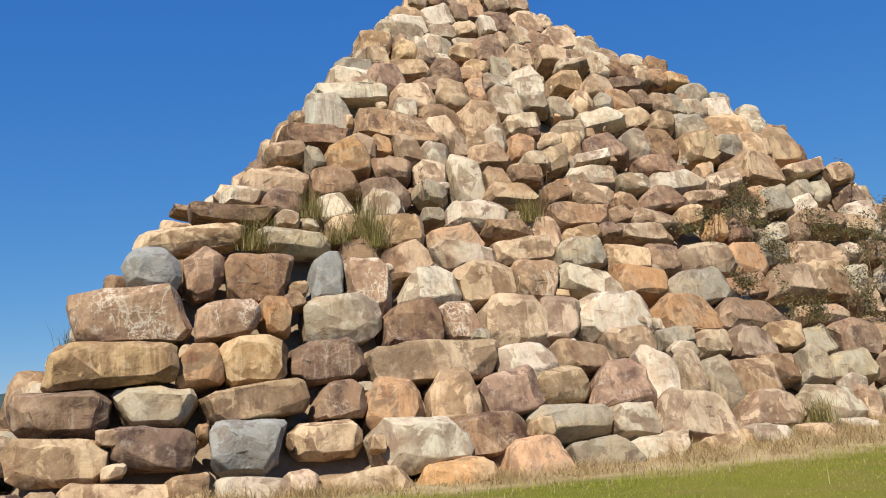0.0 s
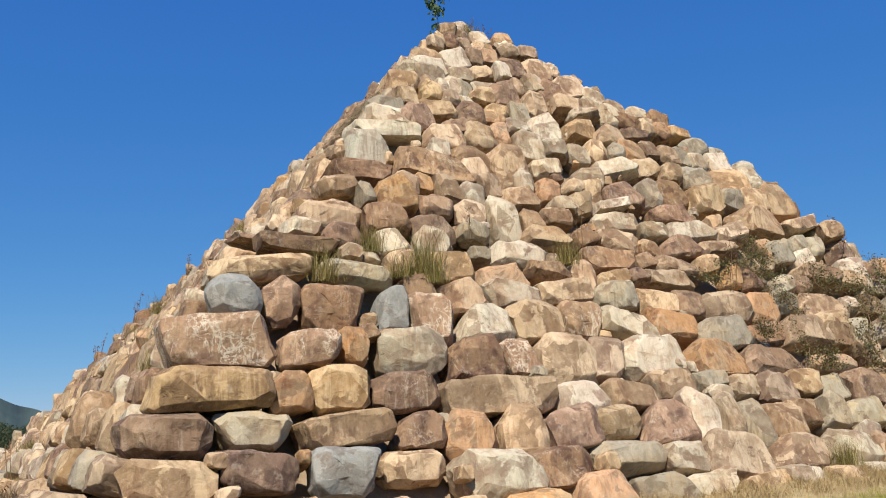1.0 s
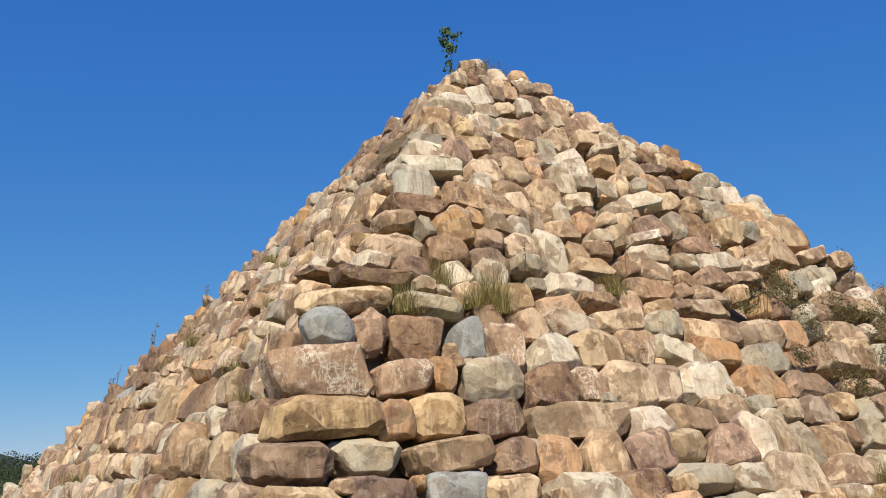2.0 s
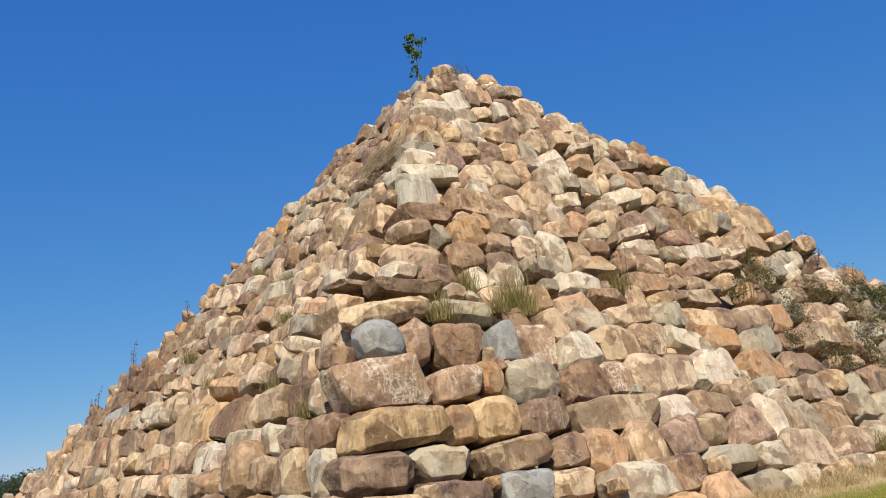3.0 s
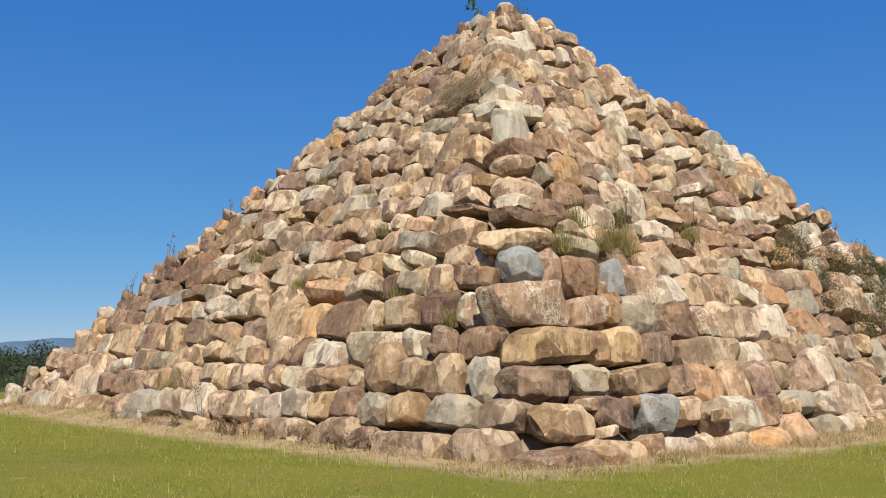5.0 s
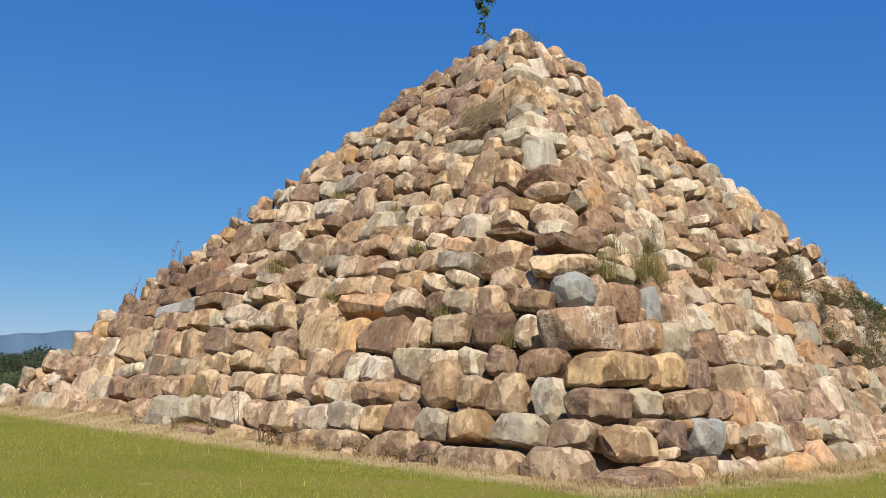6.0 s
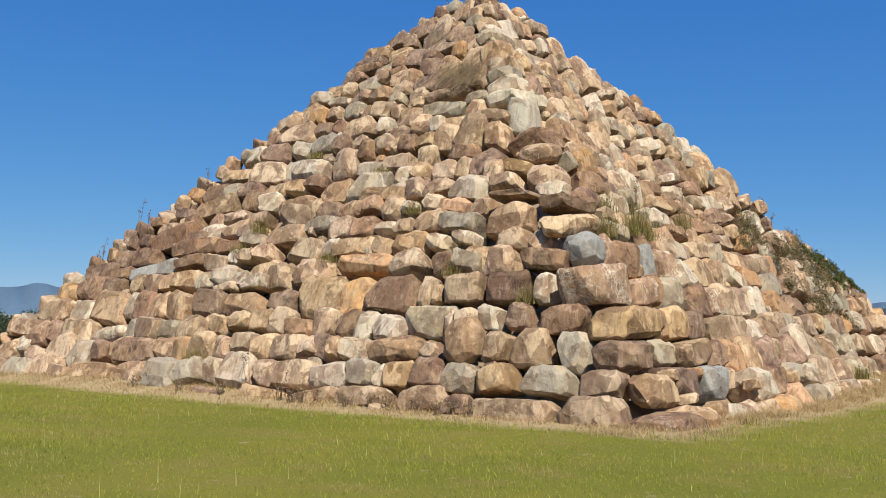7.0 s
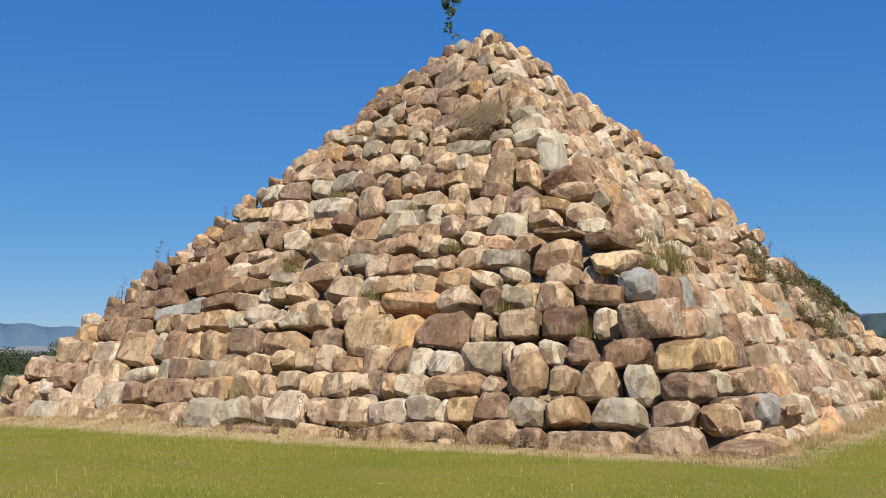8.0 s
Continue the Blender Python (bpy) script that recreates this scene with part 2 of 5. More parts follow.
def leaf_material(name, a, b_, gloss=0.6):
    m, n, k, b = material(name, gloss)
    geo, info = n.new("ShaderNodeNewGeometry"), n.new("ShaderNodeObjectInfo")
    luck = maths(n, k, "FRACT", maths(n, k, "ADD", info.outputs["Random"], geo.outputs["Random Per Island"]))
    k.new(mix(n, k, luck, a, b_), b.inputs["Base Color"])
    glow = n.new("ShaderNodeBsdfTranslucent")           # light passing through thin blades
    k.new(b.inputs["Base Color"].links[0].from_socket, glow.inputs["Color"])
    both = n.new("ShaderNodeMixShader")
    both.inputs[0].default_value = 0.4
    k.new(b.outputs[0], both.inputs[1])
    k.new(glow.outputs[0], both.inputs[2])
    k.new(both.outputs[0], n["Material Output"].inputs["Surface"])
    return m


def turf_material(name, a, b_, dry):
    """Thin soft blades coloured in patches; the sun shines through them."""
    m, n, k, b = material(name, 0.8)
    b.inputs["Specular IOR Level"].default_value = 0.08
    geo = n.new("ShaderNodeNewGeometry")
    tones = []
    for scale in (0.7, 5.0):
        t = node(n, "ShaderNodeTexNoise", Scale=scale, Detail=4.0, Roughness=0.6)
        k.new(geo.outputs["Position"], t.inputs["Vector"])
        tones.append(t.outputs["Fac"])
    col = mix(n, k, ramp(n, k, tones[1], 0.35, 0.65), a, b_)
    col = mix(n, k, maths(n, k, "MULTIPLY", ramp(n, k, tones[0], 0.48, 0.66), 0.6), col, dry)
    k.new(col, b.inputs["Base Color"])
    glow, both = n.new("ShaderNodeBsdfTranslucent"), n.new("ShaderNodeAddShader")
    k.new(col, glow.inputs["Color"])
    k.new(b.outputs[0], both.inputs[0])
    k.new(glow.outputs[0], both.inputs[1])
    k.new(both.outputs[0], n["Material Output"].inputs["Surface"])
    return m


GRASS = turf_material("green_grass", (0.160, 0.175, 0.027), (0.20, 0.20, 0.036), (0.235, 0.195, 0.07))
STRAW = leaf_material("dry_straw", (0.38, 0.28, 0.14), (0.53, 0.40, 0.21))
TUFT = leaf_material("tussock_grass", (0.13, 0.13, 0.025), (0.40, 0.31, 0.13))
SEED = turf_material("seeding_stalk", (0.28, 0.30, 0.10), (0.40, 0.38, 0.16), (0.42, 0.35, 0.18))
LEAF = leaf_material("shrub_leaf", (0.09, 0.085, 0.03), (0.22, 0.185, 0.085))
BUSH = leaf_material("bush_leaf", (0.055, 0.07, 0.022), (0.16, 0.17, 0.06))
GUM = leaf_material("sapling_leaf", (0.05, 0.10, 0.04), (0.18, 0.24, 0.13))
DEAD = leaf_material("dead_stalk", (0.17, 0.12, 0.075), (0.34, 0.25, 0.155), 0.9)
MAT_GRASS = leaf_material("dead_grass", (0.21, 0.155, 0.095), (0.35, 0.27, 0.165), 0.9)
TWIG = leaf_material("dry_twig", (0.16, 0.085, 0.05), (0.30, 0.19, 0.11), 0.9)
# leaf green paled in its colour to suggest haze over the far trees
CROWN = leaf_material("woodland_leaf", (0.05, 0.068, 0.038), (0.095, 0.112, 0.058), 0.8)
BARK = plain_material("grey_bark", (0.20, 0.16, 0.12), (0.30, 0.25, 0.19), 8.0)


# ---- helpers for meshes ----
def link_mesh(name, verts, faces, mats, index=None, smooth=True):
    me = bpy.data.meshes.new(name)
    me.from_pydata(verts, [], faces)
    for mt in mats:
        me.materials.append(mt)
    if index is not None:
        me.polygons.foreach_set("material_index", np.asarray(index, np.int32))
    me.polygons.foreach_set("use_smooth", np.full(len(me.polygons), smooth))
    me.update()
    return me


def part(name, data, parent, label=""):
    ob = new(name, data)
    ob.parent = parent
    return tagged(ob, label=label) if label else ob


# ---- ground ----
SLOPE = 1.1225                                  # height over run of each face
SIDE = 33.2                                     # of the square foot
HALF = SIDE / 2


def ground_z(x, y):
    """The meadow: nearly level along the foot, rising gently to the west, falling off far away."""
    x, y = np.asarray(x, float), np.asarray(y, float)
    rise = 0.058 * 6 * np.log1p(np.exp(np.clip((-x - 1.0) / 6, -30, 30)))
    rise = 1.3 * np.tanh(rise / 1.3)
    far = np.hypot(x - HALF, y - HALF)
    drop = -4.0 * (1 - np.exp(-np.clip(far - 46, 0, None) / 90.0))
    def soft(v):
        return 1 / (1 + np.exp(-np.clip(v, -30, 30)))

    bank = 0.55 * soft((x - 13.5) / 2.0) * soft((33 - x) / 1.0) * np.exp(-((y - 0.8) / 1.15) ** 2)
    bank = bank + 0.30 * soft((y - 9) / 2.0) * soft((33 - y) / 1.0) * np.exp(-((x - 0.7) / 1.0) ** 2)
    return -0.30 + rise + drop + bank + 0.05 * np.sin(x * 0.31 + 1) * np.cos(y * 0.27)


def build_ground():
    a = np.sinh(np.linspace(-1, 1, 281) * 7.2) / np.sinh(7.2) * 4200
    gx, gy = np.meshgrid(a, a, indexing="ij")
    z = ground_z(gx, gy)
    verts = np.stack([gx, gy, z], -1).reshape(-1, 3)
    i, j = np.meshgrid(np.arange(280), np.arange(280), indexing="ij")
    q = (i * 281 + j).ravel()
    faces = np.stack([q, q + 281, q + 282, q + 1], -1)
    return new("ground", link_mesh("ground", verts.tolist(), faces.tolist(), [GROUND]))


tagged(build_ground(), "rough green meadow with dry patches", "ground", kind="structure")


# ---- the stones ----
def boulder(seed, aspect, round_, worn, fine, form=""):
    """A quarried block, aspect times as wide as high, fitted to a unit box: uneven flat faces, worn corners and arrises, a chip or two out of the front.
    a: narrow on top, w: broad on top, r: rounded. Each flat face carries a number of its own (facet)."""
    rng = random.Random(seed)
    bm = bmesh.new()
    half = Vector((aspect / 2, 0.55, 0.5))
    bmesh.ops.create_cube(bm, size=1)
    bmesh.ops.scale(bm, vec=half * 2.3, verts=bm.verts[:])

    def cut(d, share):
        d = Vector(d).normalized()
        reach = sum(abs(c) * (e - round_) for c, e in zip(d, half)) + round_
        got = bmesh.ops.bisect_plane(bm, geom=bm.verts[:] + bm.edges[:] + bm.faces[:], plane_co=d * reach * share, plane_no=d, clear_outer=True)
        rim = [e for e in got["geom_cut"] if isinstance(e, bmesh.types.BMEdge)]
        if rim:
            bmesh.ops.contextual_create(bm, geom=rim)

    for axis in range(3):
        for sign in (-1, 1):
            d = [rng.uniform(-0.16, 0.16) for _ in range(3)]
            d[axis] = sign
            cut(d, rng.uniform(0.97, 1.0))
    for axis in range(3):
        for s1, s2 in itertools.product((-1, 1), repeat=2):
            for _ in range(2 if form == "r" else 1):
                d = [rng.uniform(-0.15, 0.15) for _ in range(3)]
                d[(axis + 1) % 3], d[(axis + 2) % 3] = s1 * rng.uniform(0.4, 1), s2 * rng.uniform(0.4, 1)
                cut(d, rng.uniform(0.93, 1.0) * (1.05 if d[2] < -0.3 else 1.0))
    for signs in itertools.product((-1, 1), repeat=3):
        cut([c * rng.uniform(0.4, 1) for c in signs], rng.uniform(0.90, 0.99))
    for _ in range(rng.choice((0, 1, 1, 2))):
        cut((rng.uniform(-0.6, 0.6), -1, rng.uniform(-0.5, 0.8)), rng.uniform(0.88, 0.96))
    if rng.random() < 0.5:                     # a corner broken away
        cut((rng.choice((-1, 1)), -rng.uniform(0.2, 1), rng.uniform(0.3, 1)), rng.uniform(0.78, 0.88))
    taper = {"a": rng.uniform(0.3, 0.5), "w": -rng.uniform(0.3, 0.5)}.get(form, rng.uniform(-0.2, 0.2))
    slip, tip = rng.uniform(-0.24, 0.24), rng.uniform(-0.14, 0.14)
    for v in bm.verts:
        v.co.x = v.co.x * (1 - taper * v.co.z) + slip * v.co.z
        v.co.z += tip * v.co.x
    bmesh.ops.remove_doubles(bm, verts=bm.verts[:], dist=0.05)
    facet = bm.faces.layers.float.new("facet")
    for f in bm.faces:
        f[facet] = rng.random()
    bmesh.ops.bevel(bm, geom=bm.edges[:], offset=worn, segments=2, profile=0.6, affect="EDGES", clamp_overlap=True)
    bmesh.ops.triangulate(bm, faces=bm.faces[:])
    for size in (0.5, 0.3)[:fine]:
        bmesh.ops.subdivide_edges(bm, edges=[e for e in bm.edges if e.calc_length() > size], cuts=1)
        bmesh.ops.triangulate(bm, faces=bm.faces[:])
    off = Vector((seed * 3.7, seed * 1.3, 0))
    bm.normal_update()
    for v in bm.verts:
        lump = 0.07 * noise.noise(v.co * 1.4 + off) + 0.045 * noise.noise(v.co * 3.3 + off) + 0.02 * noise.noise(v.co * 8 + off)
        v.co += v.normal * lump
    co = np.array([v.co for v in bm.verts])
    lo, hi = co.min(0), co.max(0)
    co = (co - (lo + hi) / 2) / (hi - lo)
    faces = [[v.index for v in f.verts] for f in bm.faces]
    marks = [f[facet] for f in bm.faces]
    bm.free()
    return co, faces, marks


def with_facets(me, marks):
    me.attributes.new("facet", "FLOAT", "FACE").data.foreach_set("value", np.asarray(marks, np.float32))
    me.set_sharp_from_angle(angle=radians(42))
    return me


ASPECTS = (0.7, 1.0, 1.35, 1.8, 2.4, 3.3)
FORMS, SHAPES = {}, []                          # ids of the shapes by form and aspect
for form, kinds in (("", 9), ("a", 3), ("r", 4), ("w", 3)):
    for wide in ASPECTS:
        FORMS[form, wide] = range(len(SHAPES), len(SHAPES) + kinds)
        for i in FORMS[form, wide]:
            SHAPES.append(boulder(i, wide, 0.32 if form == "r" else (0.06, 0.10, 0.15)[i % 3], (0.025, 0.035, 0.05)[i // 3 % 3], 2, form))
ROUGH = [boulder(s, 1.3, 0.2, 0.08, 0) for s in range(12)]          # for the sides that the walk never sees


def pick(form, w, h):
    return luck.choice(FORMS[form, min(ASPECTS, key=lambda k: abs(math.log(k * h / w)))])


print("stone tris", sum(len(f) for _, f, _ in SHAPES) / len(SHAPES))
SHAPE_MESHES = [with_facets(link_mesh("boulder", c.tolist(), f, [STONE["t"]]), k) for c, f, k in SHAPES]


def seat(face, u, z, w, h, d, lean, proud=0.0, roll=0.0, yaw=0.0):
    """The pose and size of a stone on a face: u runs along the foot from the near corner (far faces: from the far corner)."""
    n = Vector((0, -math.cos(lean), math.sin(lean)))
    base = Vector((u, z / SLOPE, z)) + n * (proud - d / 2)
    rot = Matrix.Rotation(-lean, 3, "X")
    if face in ("west", "east"):
        turn = Matrix(((0, 1, 0), (-1, 0, 0), (0, 0, 1)))
        base = Vector((base.y, u, base.z))
        rot = turn @ rot
    rot = rot @ Euler((0, roll, yaw)).to_matrix()
    if face in ("north", "east"):
        base = Vector((SIDE - base.x, SIDE - base.y, base.z))
        rot = Matrix.Rotation(math.pi, 3, "Z") @ rot
    return Matrix.LocRotScale(base, rot.to_quaternion(), Vector((w, d, h)))


laid = []                                       # (matrix, shape, tone, group)
taken = {"south": [], "west": [], "north": [], "east": []}
luck = random.Random(11)


def lay(face, u, z, w, h, tone, d=None, proud=None, lean=None, grow=1.015, skew=1.0):
    d = d or max(0.75, min(1.3, 0.9 * (w + h) / 2 + 0.2))
    lean = radians(lean if lean is not None else luck.uniform(14, 30))
    proud = luck.uniform(-0.14, 0.16) if proud is None else proud
    if face == "west":
        proud += 0.04 + 0.16 * math.exp(-((z - 4.7) / 1.3) ** 2) - (0.16 if u > 18 and z < 9 else 0.0)       # the face bulges a little at mid height
    if face == "south" and z > 4:
        proud += (0.22 if z > 7.5 else -0.10) if SIDE - z / SLOPE - u < 4.5 else 0.02 if u > 17 else -0.06
    if z > 13:
        proud, d = proud - (0.2 if z > 16 or face == "south" else 0.0), min(d, 0.7)
    grow = 1.0 if z > 10 else grow
    tumbled = 1 + 1.0 * max(0.0, min(1.0, (z - 5.5) / 4))               # the upper stones lie less true
    m = seat(face, u, z - 0.03 * h, w * grow, 1.10 * h * grow, d, lean, proud, radians(luck.uniform(-8, 8)) * skew * tumbled, radians(luck.uniform(-7, 7)) * skew * tumbled)
    form = tone[1:] or ("r" if luck.random() < 0.18 and skew == 1.0 else "")
    laid.append((m, pick(form, w, h), tone[0], face, u, z))
    taken[face].append((u - w / 2, u + w / 2, z - h / 2, z + h / 2))


def course(face, stones):
    """Known stones of one course; those on the corner reach round it."""
    for u, z, w, h, tone in stones:
        quoin = face == "south" and u - w / 2 - z / SLOPE < 0.3 and w > 0.7
        if quoin:
            out = 0.32 if 0.3 < z < 8 else 0.0
            lay(face, u, z - 0.3 * out, w, h, tone, d=min(1.6, 0.6 * w + 0.35), lean=luck.uniform(2, 7) if z < 8 else luck.uniform(16, 24), proud=out + luck.uniform(-0.04, 0.08), skew=0.35)
            taken["west"].append((z / SLOPE - 0.6, z / SLOPE + 0.75, z - h / 2, z + h / 2))
        elif face == "west":
            left = max(u - w / 2, z / SLOPE + 0.45)
            if u + w / 2 - left > 0.35:
                lay(face, (left + u + w / 2) / 2, z, u + w / 2 - left, h, tone)
        else:
            out = 0.26 * max(0.0, min(1.0, (3.6 - (u - z / SLOPE)) / 1.5)) * (0.3 < z < 8)
            lay(face, u, z - 0.3 * out, w, h, tone, proud=out + luck.uniform(-0.06, 0.10))


# stones told apart along the walk, course by course: (u, centre height, width, height, rock)
course("south", [(3.02, 0.11, 1.98, 0.50, "t"), (4.21, 0.15, 0.37, 0.30, "y"), (5.24, -0.04, 1.67, 0.62, "p"), (5.88, 0.03, 0.65, 0.51, "t"), (7.12, -0.05, 1.92, 0.62, "t"), (8.90, -0.01, 1.60, 0.67, "o"), (10.57, 0.11, 1.49, 1.02, "o"), (12.01, 0.09, 1.52, 0.67, "g"), (13.23, 0.10, 1.53, 0.61, "p"), (14.82, 0.09, 1.48, 0.58, "y"), (16.02, 0.09, 1.06, 0.67, "p"), (17.27, 0.06, 1.18, 0.69, "y"), (18.53, 0.13, 1.05, 0.51, "p")])
course("south", [(4.43, 0.94, 0.20, 0.19, "o"), (8.35, 0.57, 2.02, 1.01, "pr"), (9.70, 0.63, 1.77, 0.78, "m"), (11.71, 0.79, 2.05, 0.76, "g"), (13.09, 0.70, 1.11, 0.65, "p"), (14.59, 0.67, 2.07, 1.14, "ta"), (16.56, 0.68, 1.92, 0.96, "ta"), (18.45, 0.76, 1.51, 0.96, "p"), (19.33, 0.61, 0.62, 0.91, "t")])
course("south", [(8.13, 1.33, 1.26, 1.02, "or"), (9.32, 1.38, 1.09, 1.15, "ya"), (10.50, 1.35, 1.25, 0.92, "b"), (11.88, 1.48, 1.32, 0.84, "y"), (13.16, 1.47, 1.57, 1.14, "ba"), (14.15, 1.54, 0.95, 1.38, "pw"), (15.07, 1.60, 0.81, 1.09, "t"), (15.90, 1.44, 1.23, 1.36, "gr"), (16.73, 1.34, 1.31, 1.01, "t"), (17.72, 1.63, 1.18, 0.75, "t"), (18.68, 1.59, 0.83, 0.93, "g"), (19.43, 1.10, 0.75, 0.54, "p"), (19.83, 1.51, 1.69, 0.85, "g")])
course("south", [(9.24, 2.10, 2.87, 0.91, "y"), (11.34, 2.05, 1.47, 0.95, "p"), (12.74, 2.10, 1.27, 0.81, "t"), (14.16, 2.33, 1.32, 0.74, "t"), (15.29, 2.06, 0.68, 0.46, "p"), (15.45, 2.46, 1.01, 0.55, "g"), (16.37, 2.27, 1.14, 0.67, "t"), (17.41, 2.17, 1.39, 0.84, "t"), (18.56, 2.33, 1.03, 0.69, "t"), (19.35, 2.19, 0.96, 0.78, "g"), (20.78, 2.20, 1.42, 0.93, "b")])
course("south", [(9.08, 3.00, 1.35, 1.05, "m"), (10.25, 2.97, 0.99, 0.94, "v"), (11.71, 3.03, 1.92, 1.25, "yr"), (12.68, 3.02, 1.15, 1.01, "t"), (14.28, 3.07, 2.29, 1.23, "p"), (16.17, 3.03, 1.68, 1.04, "o"), (18.12, 3.00, 2.43, 1.06, "ba"), (20.26, 2.92, 1.85, 0.60, "o"), (22.36, 3.26, 0.76, 0.74, "t")])
course("south", [(8.39, 3.83, 1.13, 1.24, "vw"), (9.74, 3.90, 1.51, 1.02, "pa"), (11.28, 3.93, 1.62, 1.07, "t"), (12.63, 3.98, 1.23, 1.04, "vw"), (14.06, 3.93, 1.81, 0.93, "pa"), (15.56, 4.00, 1.58, 0.96, "o"), (17.17, 3.70, 1.90, 1.07, "g"), (18.71, 3.73, 1.46, 0.68, "b"), (20.45, 3.91, 1.65, 0.95, "ya"), (21.50, 3.97, 1.50, 1.11, "t"), (22.61, 3.91, 0.83, 0.86, "g")])
course("south", [(8.42, 4.70, 0.93, 0.71, "ma"), (9.59, 4.60, 1.46, 0.97, "ta"), (11.15, 4.68, 1.62, 0.77, "p"), (12.82, 4.78, 1.77, 0.71, "t"), (14.39, 4.74, 1.44, 0.90, "g"), (15.77, 4.71, 1.38, 0.84, "y"), (16.79, 4.68, 1.07, 0.86, "b"), (18.02, 4.51, 1.84, 1.05, "t"), (19.27, 4.55, 1.53, 0.99, "o"), (20.51, 4.79, 1.10, 0.75, "g"), (21.97, 4.70, 1.99, 0.77, "t"), (23.29, 4.81, 0.87, 0.60, "p")])
course("south", [(6.90, 5.51, 0.59, 0.38, "p"), (7.38, 5.45, 0.53, 0.31, "p"), (8.33, 5.46, 0.96, 0.70, "t"), (9.73, 5.41, 1.42, 0.86, "y"), (10.77, 5.86, 0.61, 0.41, "g"), (11.13, 5.22, 1.55, 0.79, "o"), (12.09, 5.96, 1.80, 0.88, "pr"), (12.73, 5.50, 1.50, 0.58, "br"), (13.64, 5.30, 0.82, 1.08, "t"), (14.68, 5.37, 1.20, 0.51, "y"), (15.60, 5.47, 0.71, 0.52, "b"), (16.75, 5.45, 1.83, 0.62, "t"), (17.35, 5.89, 1.71, 0.74, "t"), (18.58, 5.95, 0.89, 0.63, "t"), (21.32, 5.48, 0.84, 0.59, "p"), (23.40, 5.93, 1.82, 0.63, "t"), (24.97, 5.91, 1.43, 0.54, "t")])
course("south", [(6.93, 6.08, 0.97, 0.80, "b"), (8.24, 6.03, 1.01, 0.85, "p"), (9.60, 6.18, 1.12, 0.91, "p"), (9.77, 6.66, 1.45, 0.98, "b"), (11.01, 6.60, 0.95, 0.61, "g"), (13.42, 6.69, 1.73, 0.81, "ta"), (15.13, 6.07, 1.78, 0.81, "b"), (15.87, 6.68, 1.50, 0.75, "t"), (16.37, 6.01, 0.83, 0.57, "b"), (16.82, 6.52, 0.67, 0.66, "t"), (17.98, 6.53, 1.69, 0.81, "ba"), (20.75, 6.08, 1.27, 0.60, "y"), (21.80, 6.77, 0.67, 0.68, "o"), (22.24, 6.65, 1.13, 0.85, "g"), (23.39, 6.58, 1.40, 0.65, "p")])
course("south", [(8.46, 6.88, 1.21, 0.81, "b"), (8.95, 7.60, 1.31, 1.07, "o"), (10.26, 7.51, 1.26, 0.78, "b"), (11.30, 7.29, 0.99, 0.82, "t"), (12.28, 7.19, 1.10, 1.46, "p"), (13.14, 7.08, 0.87, 1.01, "b"), (14.23, 7.39, 1.09, 0.57, "t"), (14.86, 6.80, 0.91, 0.74, "b"), (16.48, 7.47, 1.77, 0.93, "pr"), (17.50, 7.14, 1.00, 0.63, "p"), (19.18, 7.30, 2.22, 0.95, "pa"), (19.93, 6.79, 1.70, 0.61, "t"), (21.01, 7.39, 1.46, 0.64, "t"), (24.06, 7.25, 0.97, 0.68, "g"), (24.87, 7.29, 0.87, 0.85, "g")])
course("south", [(8.09, 7.60, 0.45, 0.63, "g"), (9.60, 8.08, 0.81, 0.81, "t"), (10.16, 8.25, 0.71, 0.67, "o"), (10.92, 8.16, 0.84, 0.99, "y"), (11.64, 8.00, 0.77, 0.99, "p"), (12.44, 8.38, 0.72, 0.75, "t"), (13.36, 8.09, 1.27, 0.78, "t"), (14.86, 7.96, 0.86, 0.60, "p"), (15.60, 8.12, 0.88, 0.81, "y"), (16.75, 8.11, 1.32, 0.35, "p"), (19.05, 7.96, 1.40, 0.68, "b"), (20.62, 7.75, 0.67, 0.71, "o"), (22.65, 7.91, 1.91, 1.08, "t"), (24.66, 8.01, 2.15, 0.64, "t")])
course("south", [(8.41, 8.46, 1.88, 0.70, "b"), (10.98, 9.03, 2.53, 1.01, "b"), (12.19, 8.99, 1.09, 0.78, "t"), (13.98, 8.81, 0.76, 1.24, "p"), (14.76, 8.69, 0.97, 1.14, "o"), (15.83, 8.83, 0.71, 0.63, "t"), (16.43, 8.69, 0.92, 0.95, "y"), (17.69, 8.66, 1.55, 1.19, "b"), (18.92, 8.93, 0.78, 1.11, "g"), (19.70, 8.90, 1.36, 1.19, "b"), (21.03, 8.70, 1.76, 1.14, "ta"), (22.21, 8.84, 1.22, 0.82, "g"), (23.38, 8.86, 1.26, 0.95, "t"), (24.47, 8.93, 1.42, 1.46, "o")])
course("south", [(11.52, 9.84, 0.82, 0.75, "p"), (12.53, 9.57, 1.31, 1.17, "t"), (13.75, 9.35, 1.45, 1.66, "ta"), (15.34, 9.58, 1.23, 0.77, "p"), (18.14, 9.84, 2.01, 0.85, "pa"), (19.62, 10.05, 1.29, 0.79, "y"), (20.39, 9.81, 0.95, 0.95, "y"), (21.46, 9.72, 1.47, 0.89, "g"), (23.00, 9.69, 1.91, 1.11, "y")])
